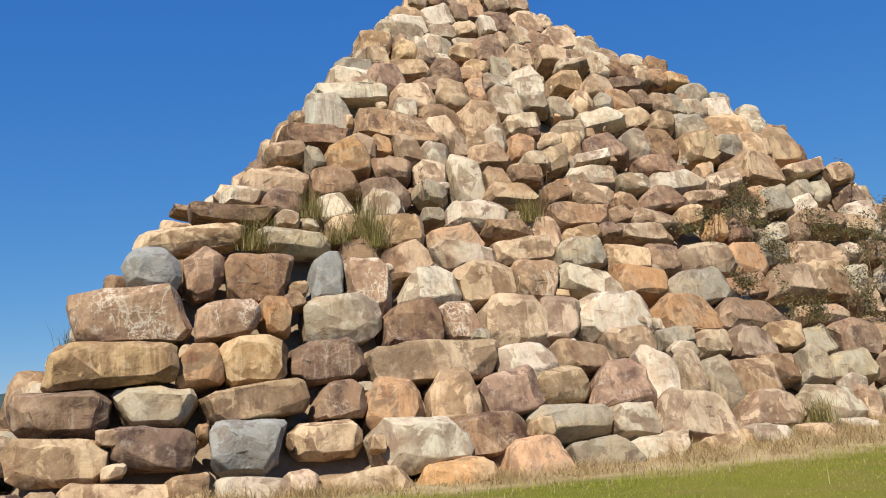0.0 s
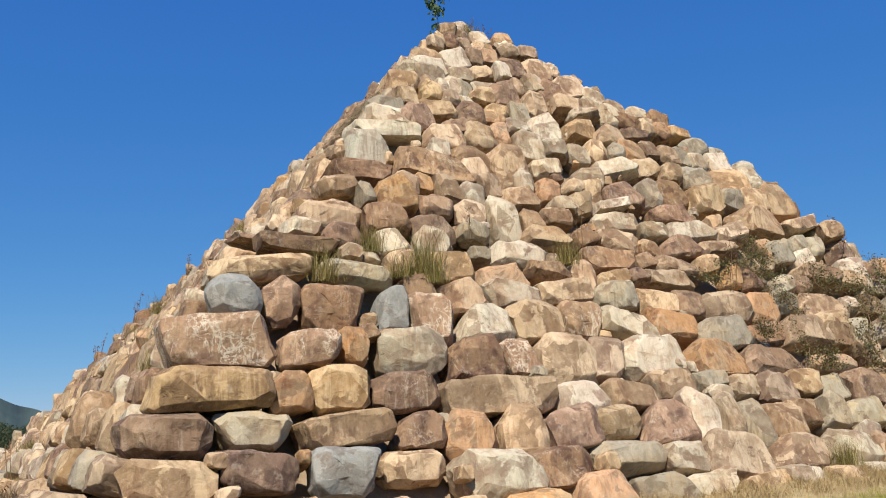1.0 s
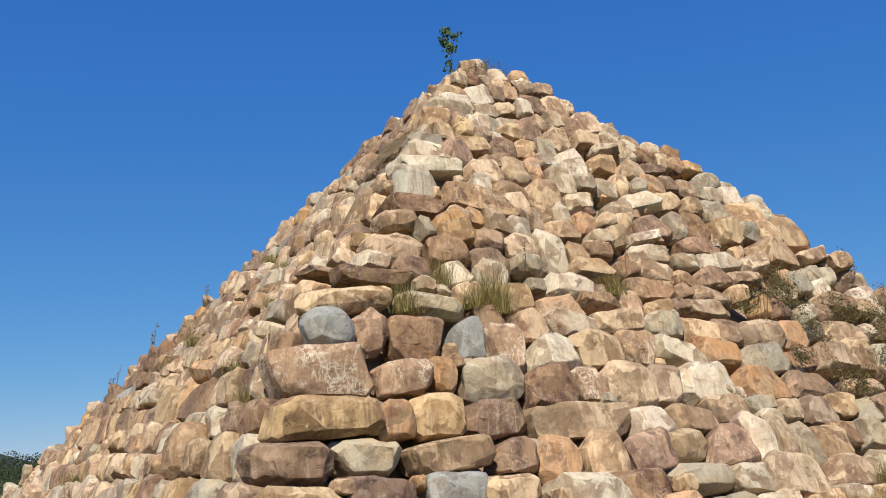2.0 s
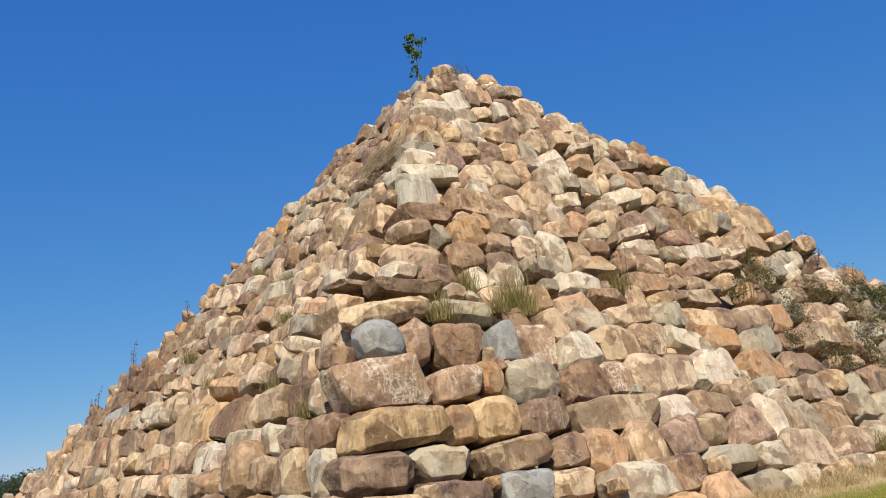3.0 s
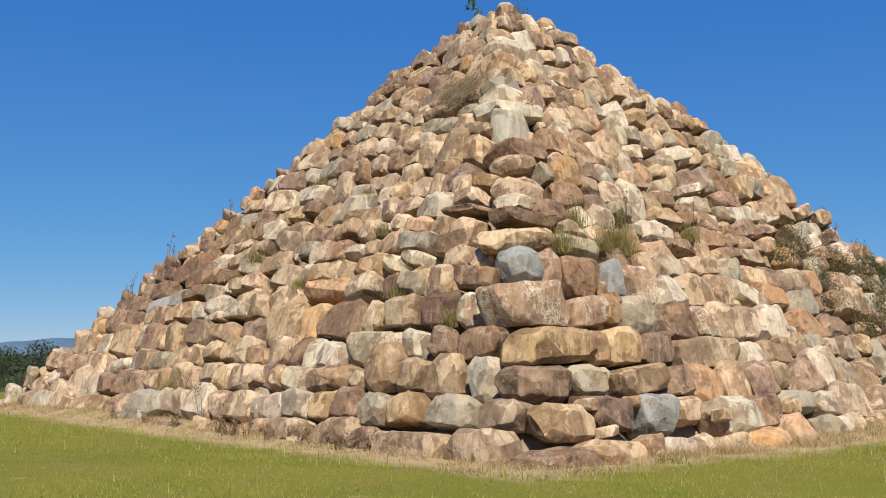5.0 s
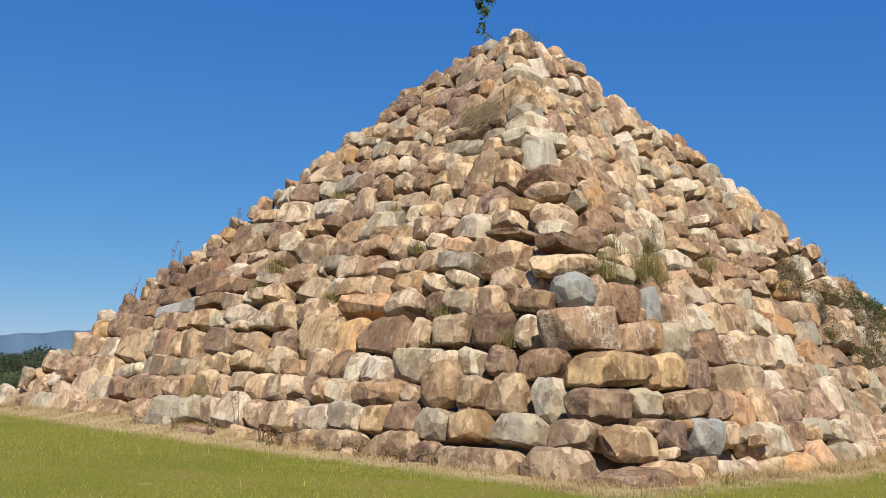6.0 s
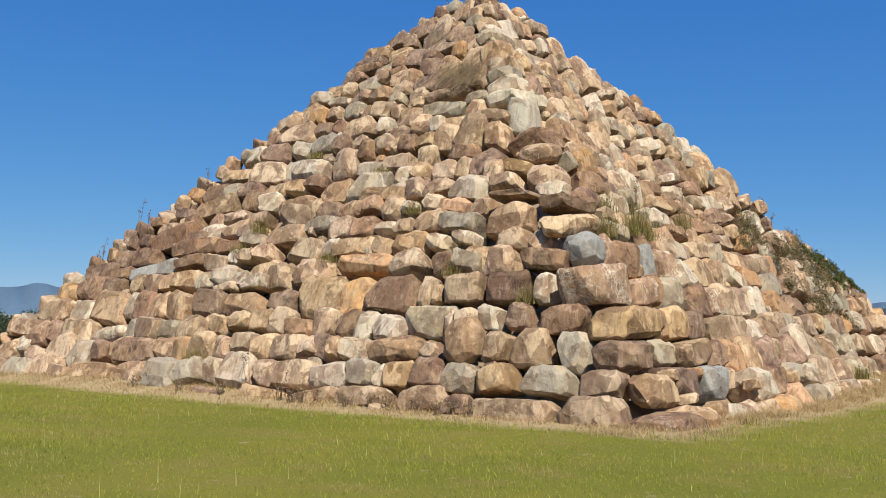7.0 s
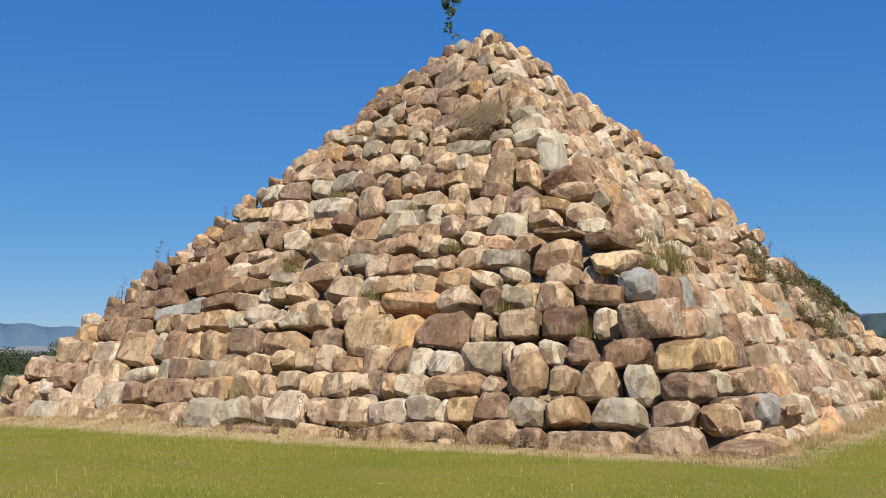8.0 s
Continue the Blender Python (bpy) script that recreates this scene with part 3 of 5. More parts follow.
course("south", [(11.96, 10.38, 1.51, 1.00, "t"), (13.46, 10.74, 1.30, 1.15, "t"), (15.04, 10.40, 1.35, 1.19, "p"), (16.19, 10.49, 0.97, 0.70, "p"), (17.04, 10.44, 0.88, 0.94, "g"), (17.96, 10.74, 0.92, 1.08, "t"), (19.40, 10.86, 1.08, 1.06, "o"), (21.07, 10.79, 0.88, 0.93, "t"), (21.62, 10.68, 0.76, 0.88, "g"), (22.30, 10.64, 1.29, 0.97, "p"), (23.43, 10.73, 1.25, 0.96, "p"), (24.37, 10.07, 1.34, 1.25, "pr")])
course("south", [(10.42, 10.94, 1.93, 1.08, "pa"), (10.58, 11.60, 1.32, 0.71, "g"), (11.23, 11.10, 1.52, 1.08, "b"), (12.77, 11.02, 1.19, 0.62, "b"), (14.30, 10.90, 0.72, 1.05, "o"), (15.27, 11.49, 1.02, 0.63, "p"), (16.40, 11.52, 1.35, 1.16, "p"), (18.88, 11.33, 1.20, 1.00, "t"), (20.22, 11.62, 1.76, 0.52, "m"), (20.34, 10.91, 0.86, 0.75, "t"), (23.04, 11.48, 1.21, 0.80, "g")])
course("south", [(11.52, 12.21, 0.80, 0.86, "t"), (12.46, 11.77, 1.31, 0.84, "t"), (13.21, 12.45, 0.74, 0.63, "t"), (13.67, 11.77, 1.05, 0.97, "b"), (13.74, 12.45, 0.69, 0.51, "p"), (14.35, 11.73, 1.28, 0.61, "o"), (14.94, 12.24, 0.99, 0.88, "y"), (15.87, 12.32, 0.91, 1.07, "g"), (18.02, 11.71, 1.18, 0.84, "y"), (18.66, 12.50, 1.36, 0.53, "p"), (20.51, 12.38, 1.29, 0.75, "b"), (21.33, 12.28, 0.92, 0.95, "t"), (21.87, 12.11, 0.80, 0.81, "b"), (22.64, 12.05, 1.00, 0.54, "o")])
course("south", [(11.62, 12.89, 1.32, 1.27, "t"), (12.58, 12.73, 0.84, 0.76, "y"), (13.31, 13.19, 0.76, 0.86, "p"), (14.22, 13.28, 0.67, 0.80, "g"), (14.78, 13.00, 1.01, 0.71, "t"), (16.89, 12.91, 1.07, 1.28, "y"), (18.16, 12.90, 1.23, 0.81, "t"), (19.14, 13.00, 1.02, 0.60, "t"), (19.82, 12.60, 1.02, 1.00, "p"), (21.62, 13.12, 1.09, 0.70, "p"), (22.39, 12.84, 1.05, 0.90, "b")])
course("south", [(13.21, 13.83, 1.32, 0.95, "g"), (13.90, 13.39, 0.78, 1.06, "p"), (15.53, 13.68, 1.29, 0.63, "p"), (16.01, 13.43, 1.42, 1.00, "b"), (18.11, 13.70, 1.39, 1.12, "b"), (20.14, 13.83, 1.34, 1.03, "p"), (20.78, 13.42, 0.94, 0.85, "t")])
course("south", [(12.46, 14.16, 0.76, 0.63, "p"), (13.53, 14.51, 1.48, 0.76, "p"), (14.70, 14.24, 1.05, 0.70, "p"), (15.62, 14.48, 0.96, 0.57, "t"), (16.37, 14.52, 0.62, 0.72, "p"), (17.14, 14.91, 1.40, 0.88, "b"), (19.32, 14.22, 1.37, 1.16, "t")])
course("south", [(13.66, 15.00, 1.39, 0.87, "t"), (14.80, 15.11, 1.20, 1.02, "p"), (15.69, 15.36, 0.74, 0.89, "t"), (16.44, 15.50, 0.76, 0.90, "o"), (18.32, 15.02, 1.32, 1.04, "t")])
course("west", [(10.64, 0.15, 2.26, 0.63, "t"), (12.46, 0.11, 1.77, 0.53, "y")])
course("west", [(5.40, 0.23, 0.89, 0.53, "b"), (5.75, 0.85, 1.18, 0.75, "g"), (6.56, 0.31, 1.46, 0.67, "t"), (6.81, 0.95, 1.16, 0.80, "ma"), (7.82, 0.87, 0.93, 0.77, "y"), (8.43, 0.87, 0.48, 0.63, "p"), (8.60, 0.27, 1.89, 0.57, "t"), (9.21, 0.87, 1.05, 0.74, "g"), (10.35, 0.78, 1.66, 0.87, "p"), (11.77, 0.79, 1.98, 0.81, "t"), (13.11, 0.77, 0.93, 0.83, "t"), (14.55, 0.87, 1.97, 1.15, "pa"), (15.61, 0.73, 0.90, 0.88, "p"), (16.61, 0.66, 1.46, 0.90, "g"), (17.68, 0.23, 1.50, 0.45, "g")])
course("west", [(18.34, 0.64, 1.98, 1.05, "g"), (19.65, 0.57, 1.04, 0.97, "t"), (20.55, 0.55, 1.07, 0.77, "t"), (22.41, 0.47, 2.44, 0.92, "t"), (24.49, 0.43, 1.39, 0.72, "t"), (26.00, 0.45, 1.83, 1.12, "y"), (27.76, 0.39, 2.13, 1.11, "g"), (29.60, 0.40, 1.43, 0.99, "b")])
course("west", [(7.17, 1.55, 0.74, 0.53, "t"), (8.53, 1.55, 2.16, 0.77, "b"), (9.91, 1.52, 1.46, 0.79, "pa"), (10.71, 1.54, 0.54, 0.66, "t"), (11.19, 1.52, 0.88, 0.82, "b"), (11.72, 1.52, 0.85, 0.64, "t"), (12.76, 1.49, 1.40, 0.79, "t"), (13.80, 1.51, 1.34, 0.87, "y"), (15.11, 1.69, 1.24, 0.70, "t"), (15.91, 1.46, 0.93, 0.81, "t"), (17.14, 1.46, 1.52, 1.04, "y"), (18.19, 1.32, 0.86, 0.95, "o"), (19.15, 1.45, 1.64, 0.87, "t"), (20.78, 1.30, 2.26, 1.01, "m"), (22.10, 1.37, 1.32, 0.98, "t")])
course("west", [(23.07, 1.24, 0.92, 0.71, "b"), (24.34, 1.20, 1.84, 1.29, "pw"), (26.10, 1.31, 1.87, 1.32, "ta"), (27.46, 1.05, 1.56, 0.91, "t"), (28.69, 1.54, 1.84, 0.54, "b"), (29.22, 1.48, 1.45, 0.68, "p"), (30.11, 1.17, 2.11, 1.05, "t")])
course("west", [(6.49, 2.36, 0.74, 0.59, "t"), (6.98, 2.25, 0.56, 0.68, "t"), (7.82, 2.32, 1.79, 1.01, "gw"), (9.15, 2.18, 1.34, 0.85, "p"), (10.25, 2.25, 0.80, 1.00, "p"), (10.93, 2.24, 0.98, 0.96, "ma"), (11.81, 2.21, 0.92, 0.90, "t"), (12.84, 2.11, 1.31, 0.67, "b"), (13.97, 2.32, 1.13, 0.93, "t"), (14.88, 2.32, 0.96, 0.71, "y"), (15.82, 2.30, 1.08, 0.58, "t"), (16.80, 2.18, 1.39, 0.80, "y"), (17.66, 2.14, 0.72, 0.92, "t"), (18.64, 2.17, 1.49, 0.99, "y"), (19.61, 2.03, 1.08, 0.67, "g"), (20.91, 2.07, 1.77, 1.08, "y")])
course("west", [(22.09, 2.07, 1.27, 0.99, "g"), (23.68, 1.94, 2.46, 0.78, "p"), (25.31, 1.97, 1.11, 1.26, "y"), (26.27, 2.11, 1.92, 0.85, "t"), (27.58, 2.01, 1.79, 0.88, "b"), (29.58, 2.08, 2.46, 0.77, "t")])
course("west", [(8.00, 3.08, 0.40, 0.54, "t"), (8.49, 3.16, 0.52, 0.88, "t"), (9.73, 3.12, 2.06, 1.16, "m"), (11.44, 3.06, 1.51, 1.25, "oa"), (12.83, 3.03, 2.08, 1.55, "yw"), (14.52, 2.96, 1.49, 0.92, "b"), (16.54, 2.99, 2.68, 1.01, "yr"), (18.76, 3.05, 1.90, 1.19, "b"), (20.29, 2.88, 1.28, 1.23, "t"), (21.61, 2.98, 1.51, 1.20, "ta"), (22.64, 2.96, 1.32, 1.22, "b"), (23.51, 3.03, 0.90, 1.00, "p"), (24.84, 2.89, 2.31, 1.40, "ya"), (26.79, 2.85, 2.18, 1.27, "p"), (28.15, 2.82, 1.12, 1.01, "t"), (29.63, 2.87, 1.94, 1.27, "y")])
course("west", [(6.26, 3.94, 1.05, 0.90, "t"), (7.32, 4.04, 1.21, 1.02, "t"), (7.50, 4.00, 1.21, 0.74, "g"), (8.43, 3.99, 0.84, 0.81, "mw"), (9.73, 4.03, 1.45, 0.77, "t"), (11.66, 4.13, 2.41, 0.73, "or"), (14.02, 3.95, 1.97, 0.84, "t"), (15.72, 3.88, 1.40, 0.98, "t"), (16.43, 3.91, 1.72, 0.99, "t"), (16.46, 3.60, 1.20, 0.55, "p"), (17.62, 3.82, 0.90, 0.50, "p"), (18.20, 3.51, 1.21, 0.32, "t"), (18.75, 4.01, 1.41, 0.81, "p"), (19.54, 3.80, 1.28, 0.77, "p"), (20.94, 3.93, 2.02, 0.73, "t"), (21.94, 3.81, 1.04, 0.62, "t"), (23.00, 3.85, 1.44, 0.88, "t"), (24.03, 3.83, 1.11, 0.77, "y")])
course("west", [(25.78, 3.69, 1.37, 0.88, "m"), (26.02, 4.26, 1.60, 0.54, "b"), (26.92, 3.75, 2.03, 1.22, "b"), (28.06, 3.73, 0.84, 0.83, "b"), (28.92, 3.61, 1.72, 0.79, "o")])
course("west", [(6.28, 4.61, 1.08, 0.80, "t"), (9.04, 4.70, 0.99, 0.53, "p"), (10.22, 4.76, 1.62, 0.91, "y"), (11.64, 4.76, 1.35, 0.72, "o"), (12.69, 4.69, 1.91, 0.67, "t"), (13.77, 4.74, 0.80, 0.65, "p"), (14.90, 4.73, 1.86, 0.92, "ta"), (17.29, 4.79, 1.12, 0.58, "t"), (18.10, 4.68, 0.93, 0.47, "t"), (18.97, 4.76, 0.87, 0.55, "p"), (19.91, 4.50, 1.32, 0.84, "t"), (21.45, 4.57, 2.09, 0.62, "b"), (23.89, 4.38, 2.81, 0.83, "s"), (25.36, 4.98, 1.91, 0.87, "b"), (26.64, 5.02, 1.78, 1.11, "b"), (27.84, 4.46, 2.29, 0.84, "b")])
course("west", [(8.15, 5.85, 0.99, 0.67, "t"), (8.61, 5.27, 1.65, 0.60, "g"), (9.32, 5.93, 1.15, 0.63, "o"), (9.89, 5.45, 1.52, 0.78, "y"), (11.04, 5.39, 0.98, 0.59, "t"), (11.81, 5.39, 1.13, 0.49, "p"), (12.91, 5.48, 1.31, 0.94, "b"), (14.01, 5.51, 1.23, 0.93, "t"), (15.32, 5.75, 1.74, 0.57, "g"), (16.87, 5.50, 1.98, 0.89, "y"), (18.73, 5.44, 1.78, 0.61, "pa"), (19.55, 5.85, 1.18, 0.62, "b"), (19.92, 5.15, 1.34, 0.57, "b"), (20.22, 5.96, 2.07, 0.76, "t"), (21.93, 5.21, 3.47, 0.72, "o"), (22.45, 5.72, 1.11, 0.60, "m"), (24.29, 5.76, 3.13, 1.09, "b")])
course("west", [(26.33, 5.86, 1.46, 0.76, "m")])
course("west", [(7.87, 6.70, 1.11, 0.63, "t"), (9.11, 6.56, 1.63, 0.85, "p"), (10.33, 6.15, 0.97, 0.60, "t"), (10.54, 6.71, 1.24, 0.59, "t"), (11.56, 6.24, 0.76, 0.44, "p"), (12.28, 6.22, 1.05, 0.84, "y"), (13.09, 6.77, 2.32, 0.57, "t"), (13.23, 6.34, 0.82, 0.57, "o"), (14.21, 6.25, 1.41, 0.64, "t"), (15.36, 6.35, 1.47, 0.66, "b"), (16.37, 6.41, 0.92, 0.84, "t"), (17.16, 6.30, 1.56, 0.97, "t"), (17.69, 6.76, 1.93, 0.62, "t"), (19.74, 6.40, 1.20, 0.51, "t"), (21.22, 6.59, 1.62, 0.66, "t"), (22.04, 5.97, 1.83, 0.79, "p"), (22.20, 6.48, 1.12, 0.80, "b"), (23.89, 6.54, 0.90, 0.55, "m")])
course("west", [(24.49, 6.47, 0.80, 0.70, "t"), (25.56, 6.43, 1.65, 0.59, "t")])
course("west", [(7.99, 7.29, 1.25, 0.54, "y"), (8.59, 7.20, 0.81, 0.87, "t"), (9.15, 7.54, 1.44, 1.23, "b"), (10.00, 7.43, 0.74, 0.79, "t"), (11.01, 7.44, 1.16, 0.80, "t"), (11.60, 6.81, 0.91, 0.72, "t"), (11.95, 7.50, 0.80, 0.70, "y"), (12.67, 7.24, 1.09, 0.70, "p"), (12.70, 7.44, 1.15, 0.87, "p"), (13.73, 7.42, 0.77, 0.60, "g"), (14.27, 7.18, 1.88, 1.19, "ga"), (15.67, 7.13, 1.82, 0.90, "b"), (19.63, 7.07, 1.39, 0.91, "p"), (20.90, 7.32, 1.27, 0.94, "b"), (23.21, 7.21, 2.14, 1.00, "t"), (24.23, 7.18, 1.01, 0.85, "b"), (25.14, 7.06, 1.44, 0.71, "b")])
course("west", [(10.71, 8.21, 1.43, 0.82, "b"), (12.19, 8.11, 0.82, 0.96, "y"), (13.59, 8.17, 1.59, 0.73, "t"), (14.77, 8.02, 1.80, 0.62, "p"), (17.28, 7.66, 1.14, 0.56, "b"), (18.50, 7.67, 1.52, 0.57, "t"), (20.00, 7.77, 1.60, 0.72, "t"), (21.63, 7.91, 1.69, 0.69, "m"), (22.99, 7.99, 1.18, 0.85, "g"), (24.26, 8.09, 1.85, 1.07, "m")])
course("west", [(9.50, 8.73, 1.00, 1.06, "t"), (10.70, 8.98, 1.32, 1.46, "t"), (11.80, 8.84, 1.23, 1.10, "y"), (12.77, 8.98, 1.00, 0.62, "y"), (13.59, 8.91, 0.88, 0.76, "b"), (14.23, 8.97, 0.75, 0.69, "t"), (15.10, 9.13, 1.24, 0.78, "t"), (15.74, 8.92, 0.79, 0.86, "b"), (16.68, 8.51, 1.62, 1.43, "t"), (18.82, 8.52, 2.44, 0.94, "p"), (20.02, 8.64, 1.45, 1.18, "g"), (21.19, 8.63, 2.26, 1.06, "t"), (23.41, 8.87, 2.64, 0.88, "t")])
course("west", [(10.12, 9.49, 1.57, 0.49, "t"), (11.20, 10.06, 0.97, 0.77, "t"), (12.09, 9.59, 0.99, 0.81, "y"), (12.75, 9.61, 0.72, 0.64, "p"), (13.47, 9.60, 1.19, 0.65, "t"), (14.27, 9.98, 1.85, 0.66, "t"), (14.60, 9.64, 1.55, 0.66, "t"), (16.47, 9.36, 0.82, 0.59, "t"), (17.83, 9.56, 0.86, 0.91, "b"), (18.89, 9.72, 1.61, 0.93, "g"), (20.33, 9.68, 1.69, 0.86, "p"), (21.84, 9.66, 1.77, 0.88, "m"), (23.45, 9.84, 1.78, 1.12, "p")])
course("west", [(11.59, 10.68, 1.14, 0.47, "g"), (13.05, 10.44, 2.39, 0.66, "g"), (14.67, 10.52, 1.42, 0.54, "t"), (15.82, 10.10, 0.82, 0.68, "p"), (17.35, 10.25, 1.72, 1.06, "t"), (18.86, 10.52, 0.91, 0.69, "b"), (19.79, 10.67, 1.32, 0.70, "b"), (21.20, 10.52, 2.16, 1.04, "t"), (22.60, 10.43, 1.64, 0.76, "b")])
course("west", [(13.44, 11.13, 2.15, 0.55, "b"), (14.89, 11.12, 1.13, 0.56, "t"), (16.30, 11.50, 0.85, 0.52, "p"), (16.74, 11.03, 1.20, 0.86, "t"), (17.49, 11.01, 0.88, 0.86, "b"), (18.53, 11.29, 1.17, 0.80, "g"), (19.91, 11.46, 1.34, 0.66, "t"), (20.68, 11.36, 0.98, 0.82, "o"), (21.70, 11.66, 1.63, 1.09, "t"), (22.58, 11.23, 1.66, 0.99, "t")])
course("west", [(11.32, 12.17, 1.46, 0.98, "t"), (12.34, 11.96, 1.96, 0.98, "t"), (13.84, 11.84, 1.58, 0.71, "t"), (15.22, 12.12, 1.17, 0.73, "m"), (16.34, 11.90, 1.38, 0.73, "t"), (17.52, 11.95, 1.26, 0.69, "o"), (18.84, 11.99, 1.69, 0.61, "b"), (20.14, 12.08, 1.57, 0.43, "p"), (21.56, 12.47, 1.44, 0.70, "p")])
course("west", [(12.11, 13.23, 1.54, 0.74, "t"), (12.63, 13.05, 1.40, 0.73, "b"), (12.91, 12.67, 1.87, 1.31, "t"), (14.53, 12.80, 1.32, 1.19, "t"), (15.52, 12.98, 1.37, 0.85, "m"), (16.62, 12.55, 1.77, 0.75, "t"), (17.32, 13.04, 0.91, 0.53, "b"), (18.28, 13.05, 0.94, 0.78, "t"), (18.82, 12.76, 1.52, 0.93, "g"), (21.03, 12.80, 1.23, 0.80, "t")])
course("west", [(12.69, 14.14, 0.96, 0.77, "p"), (13.58, 13.81, 1.15, 0.92, "t"), (14.33, 13.60, 0.84, 0.76, "o"), (16.01, 13.67, 0.89, 0.47, "b"), (16.85, 13.78, 1.28, 0.95, "m"), (17.66, 13.56, 0.93, 0.79, "b"), (18.60, 13.52, 1.34, 0.96, "g"), (20.09, 13.84, 2.02, 0.66, "m"), (20.43, 13.41, 1.54, 0.65, "b")])
course("west", [(14.93, 14.54, 1.39, 0.80, "b"), (15.89, 14.20, 2.32, 0.95, "t"), (18.32, 14.31, 1.35, 0.92, "t"), (19.82, 14.67, 1.63, 0.57, "t"), (20.01, 14.20, 2.03, 0.43, "m")])
course("west", [(13.89, 15.51, 0.86, 0.66, "t"), (14.63, 15.07, 1.04, 0.71, "g"), (15.95, 15.38, 1.65, 0.66, "t"), (16.74, 15.10, 2.05, 1.39, "t"), (17.74, 15.59, 1.17, 0.85, "b"), (18.37, 15.80, 1.20, 0.62, "t"), (18.38, 15.17, 0.98, 0.74, "t"), (19.16, 15.21, 1.21, 0.78, "t")])
course("west", [(15.21, 16.13, 1.45, 0.85, "t"), (16.46, 16.43, 1.14, 0.76, "t"), (17.61, 16.31, 0.98, 0.98, "t")])


def block(kind, x0, x1, y0, y1, z0, z1, tone, deep=1.05):
    """A stone by its box: s and w show a front on the south or west face, c stands on the corner and shows two sides."""
    z0 -= 0.09 * (z1 - z0)                      # bedded into the course below
    mid, form = Vector(((x0 + x1) / 2, (y0 + y1) / 2, (z0 + z1) / 2)), tone[1:]
    size = Vector((x1 - x0, y1 - y0, z1 - z0)) * 1.04
    turn = Euler([radians(luck.uniform(-2.5, 2.5)) for _ in range(3)]).to_matrix()
    if kind == "c":
        rot, size = turn @ Matrix.Rotation(radians(-4), 3, "X"), size * 1.03
        if form != "r" and luck.random() < 0.5:
            rot, size = rot @ Matrix.Rotation(radians(180), 3, "Z"), size
    else:
        lean = radians(luck.uniform(7, 14))
        rot = turn @ Matrix.Rotation(-lean, 3, "X")
        if kind == "s":
            mid.y, size.y = y0 + deep / 2, deep
        else:
            mid.x, size = x0 + deep / 2, Vector((size.y, deep, size.z))
            rot = Matrix(((0, 1, 0), (-1, 0, 0), (0, 0, 1))) @ rot
    laid.append((Matrix.LocRotScale(mid, rot.to_quaternion(), size), pick(form, size.x, size.z), tone[0], "west" if kind == "w" else "south", (x0 + x1 + y0 + y1) / 4, (z0 + z1) / 2))
    if kind != "w":
        taken["south"].append((x0, x1, z0, z1))
    if kind != "s":
        taken["west"].append((y0, y1, z0, z1))


# the large stones on the near corner and beside it, course by course from the foot
for row in (("c", 0.13, 1.61, -0.54, 0.74, -0.38, 0.24, "m"),
            ("w", -0.09, 0.22, 0.76, 2.33, -0.30, 0.57, "t"),
            ("w", -0.02, 0.29, 2.63, 4.90, -0.35, 0.39, "t"),
            ("s", 1.63, 2.20, -0.73, -0.40, -0.33, 0.26, "t")):
    block(*row)
for row in (("c", 1.29, 2.86, 0.62, 1.30, 0.29, 1.01, "tr"),
            ("w", 0.90, 1.22, 1.29, 2.35, 0.41, 1.04, "t"),
            ("w", 0.83, 1.17, 2.66, 3.91, 0.43, 1.10, "g"),
            ("w", 0.67, 1.02, 4.11, 5.14, 0.41, 1.16, "y"),
            ("s", 2.93, 4.28, 0.64, 1.05, 0.37, 1.12, "m"),
            ("s", 4.50, 5.80, 0.48, 0.80, 0.21, 1.07, "sw"),
            ("s", 5.98, 7.33, 0.87, 1.17, 0.30, 1.00, "tr")):
    block(*row)
for row in (("c", 1.35, 2.94, 1.17, 2.31, 1.01, 1.78, "br"),
            ("w", 1.53, 1.85, 2.44, 3.33, 0.93, 1.90, "gw"),
            ("w", 1.39, 1.77, 3.52, 4.56, 1.04, 1.99, "ta"),
            ("w", 1.18, 1.54, 4.65, 5.30, 1.16, 1.90, "y"),
            ("w", 1.01, 1.36, 5.49, 6.58, 1.17, 2.33, "yr"),
            ("s", 2.99, 4.42, 1.31, 1.64, 1.04, 1.72, "gw"),
            ("s", 4.47, 6.37, 1.19, 1.50, 1.06, 1.74, "k"),
            ("s", 6.46, 7.49, 1.24, 1.57, 0.99, 1.69, "ba")):
    block(*row)
for row in (("c", 1.89, 4.05, 1.55, 2.65, 1.84, 2.56, "k"),
            ("w", 1.88, 2.19, 2.79, 4.06, 1.84, 2.60, "b"),
            ("w", 1.94, 2.28, 4.41, 5.10, 1.95, 2.64, "b"),
            ("w", 1.81, 2.16, 5.27, 5.92, 1.91, 2.60, "p"),
            ("s", 4.10, 4.95, 1.78, 2.10, 1.70, 2.47, "oa"),
            ("s", 4.93, 6.20, 1.77, 2.06, 1.75, 2.58, "y"),
            ("s", 6.28, 7.79, 1.90, 2.24, 1.67, 2.53, "m")):
    block(*row)
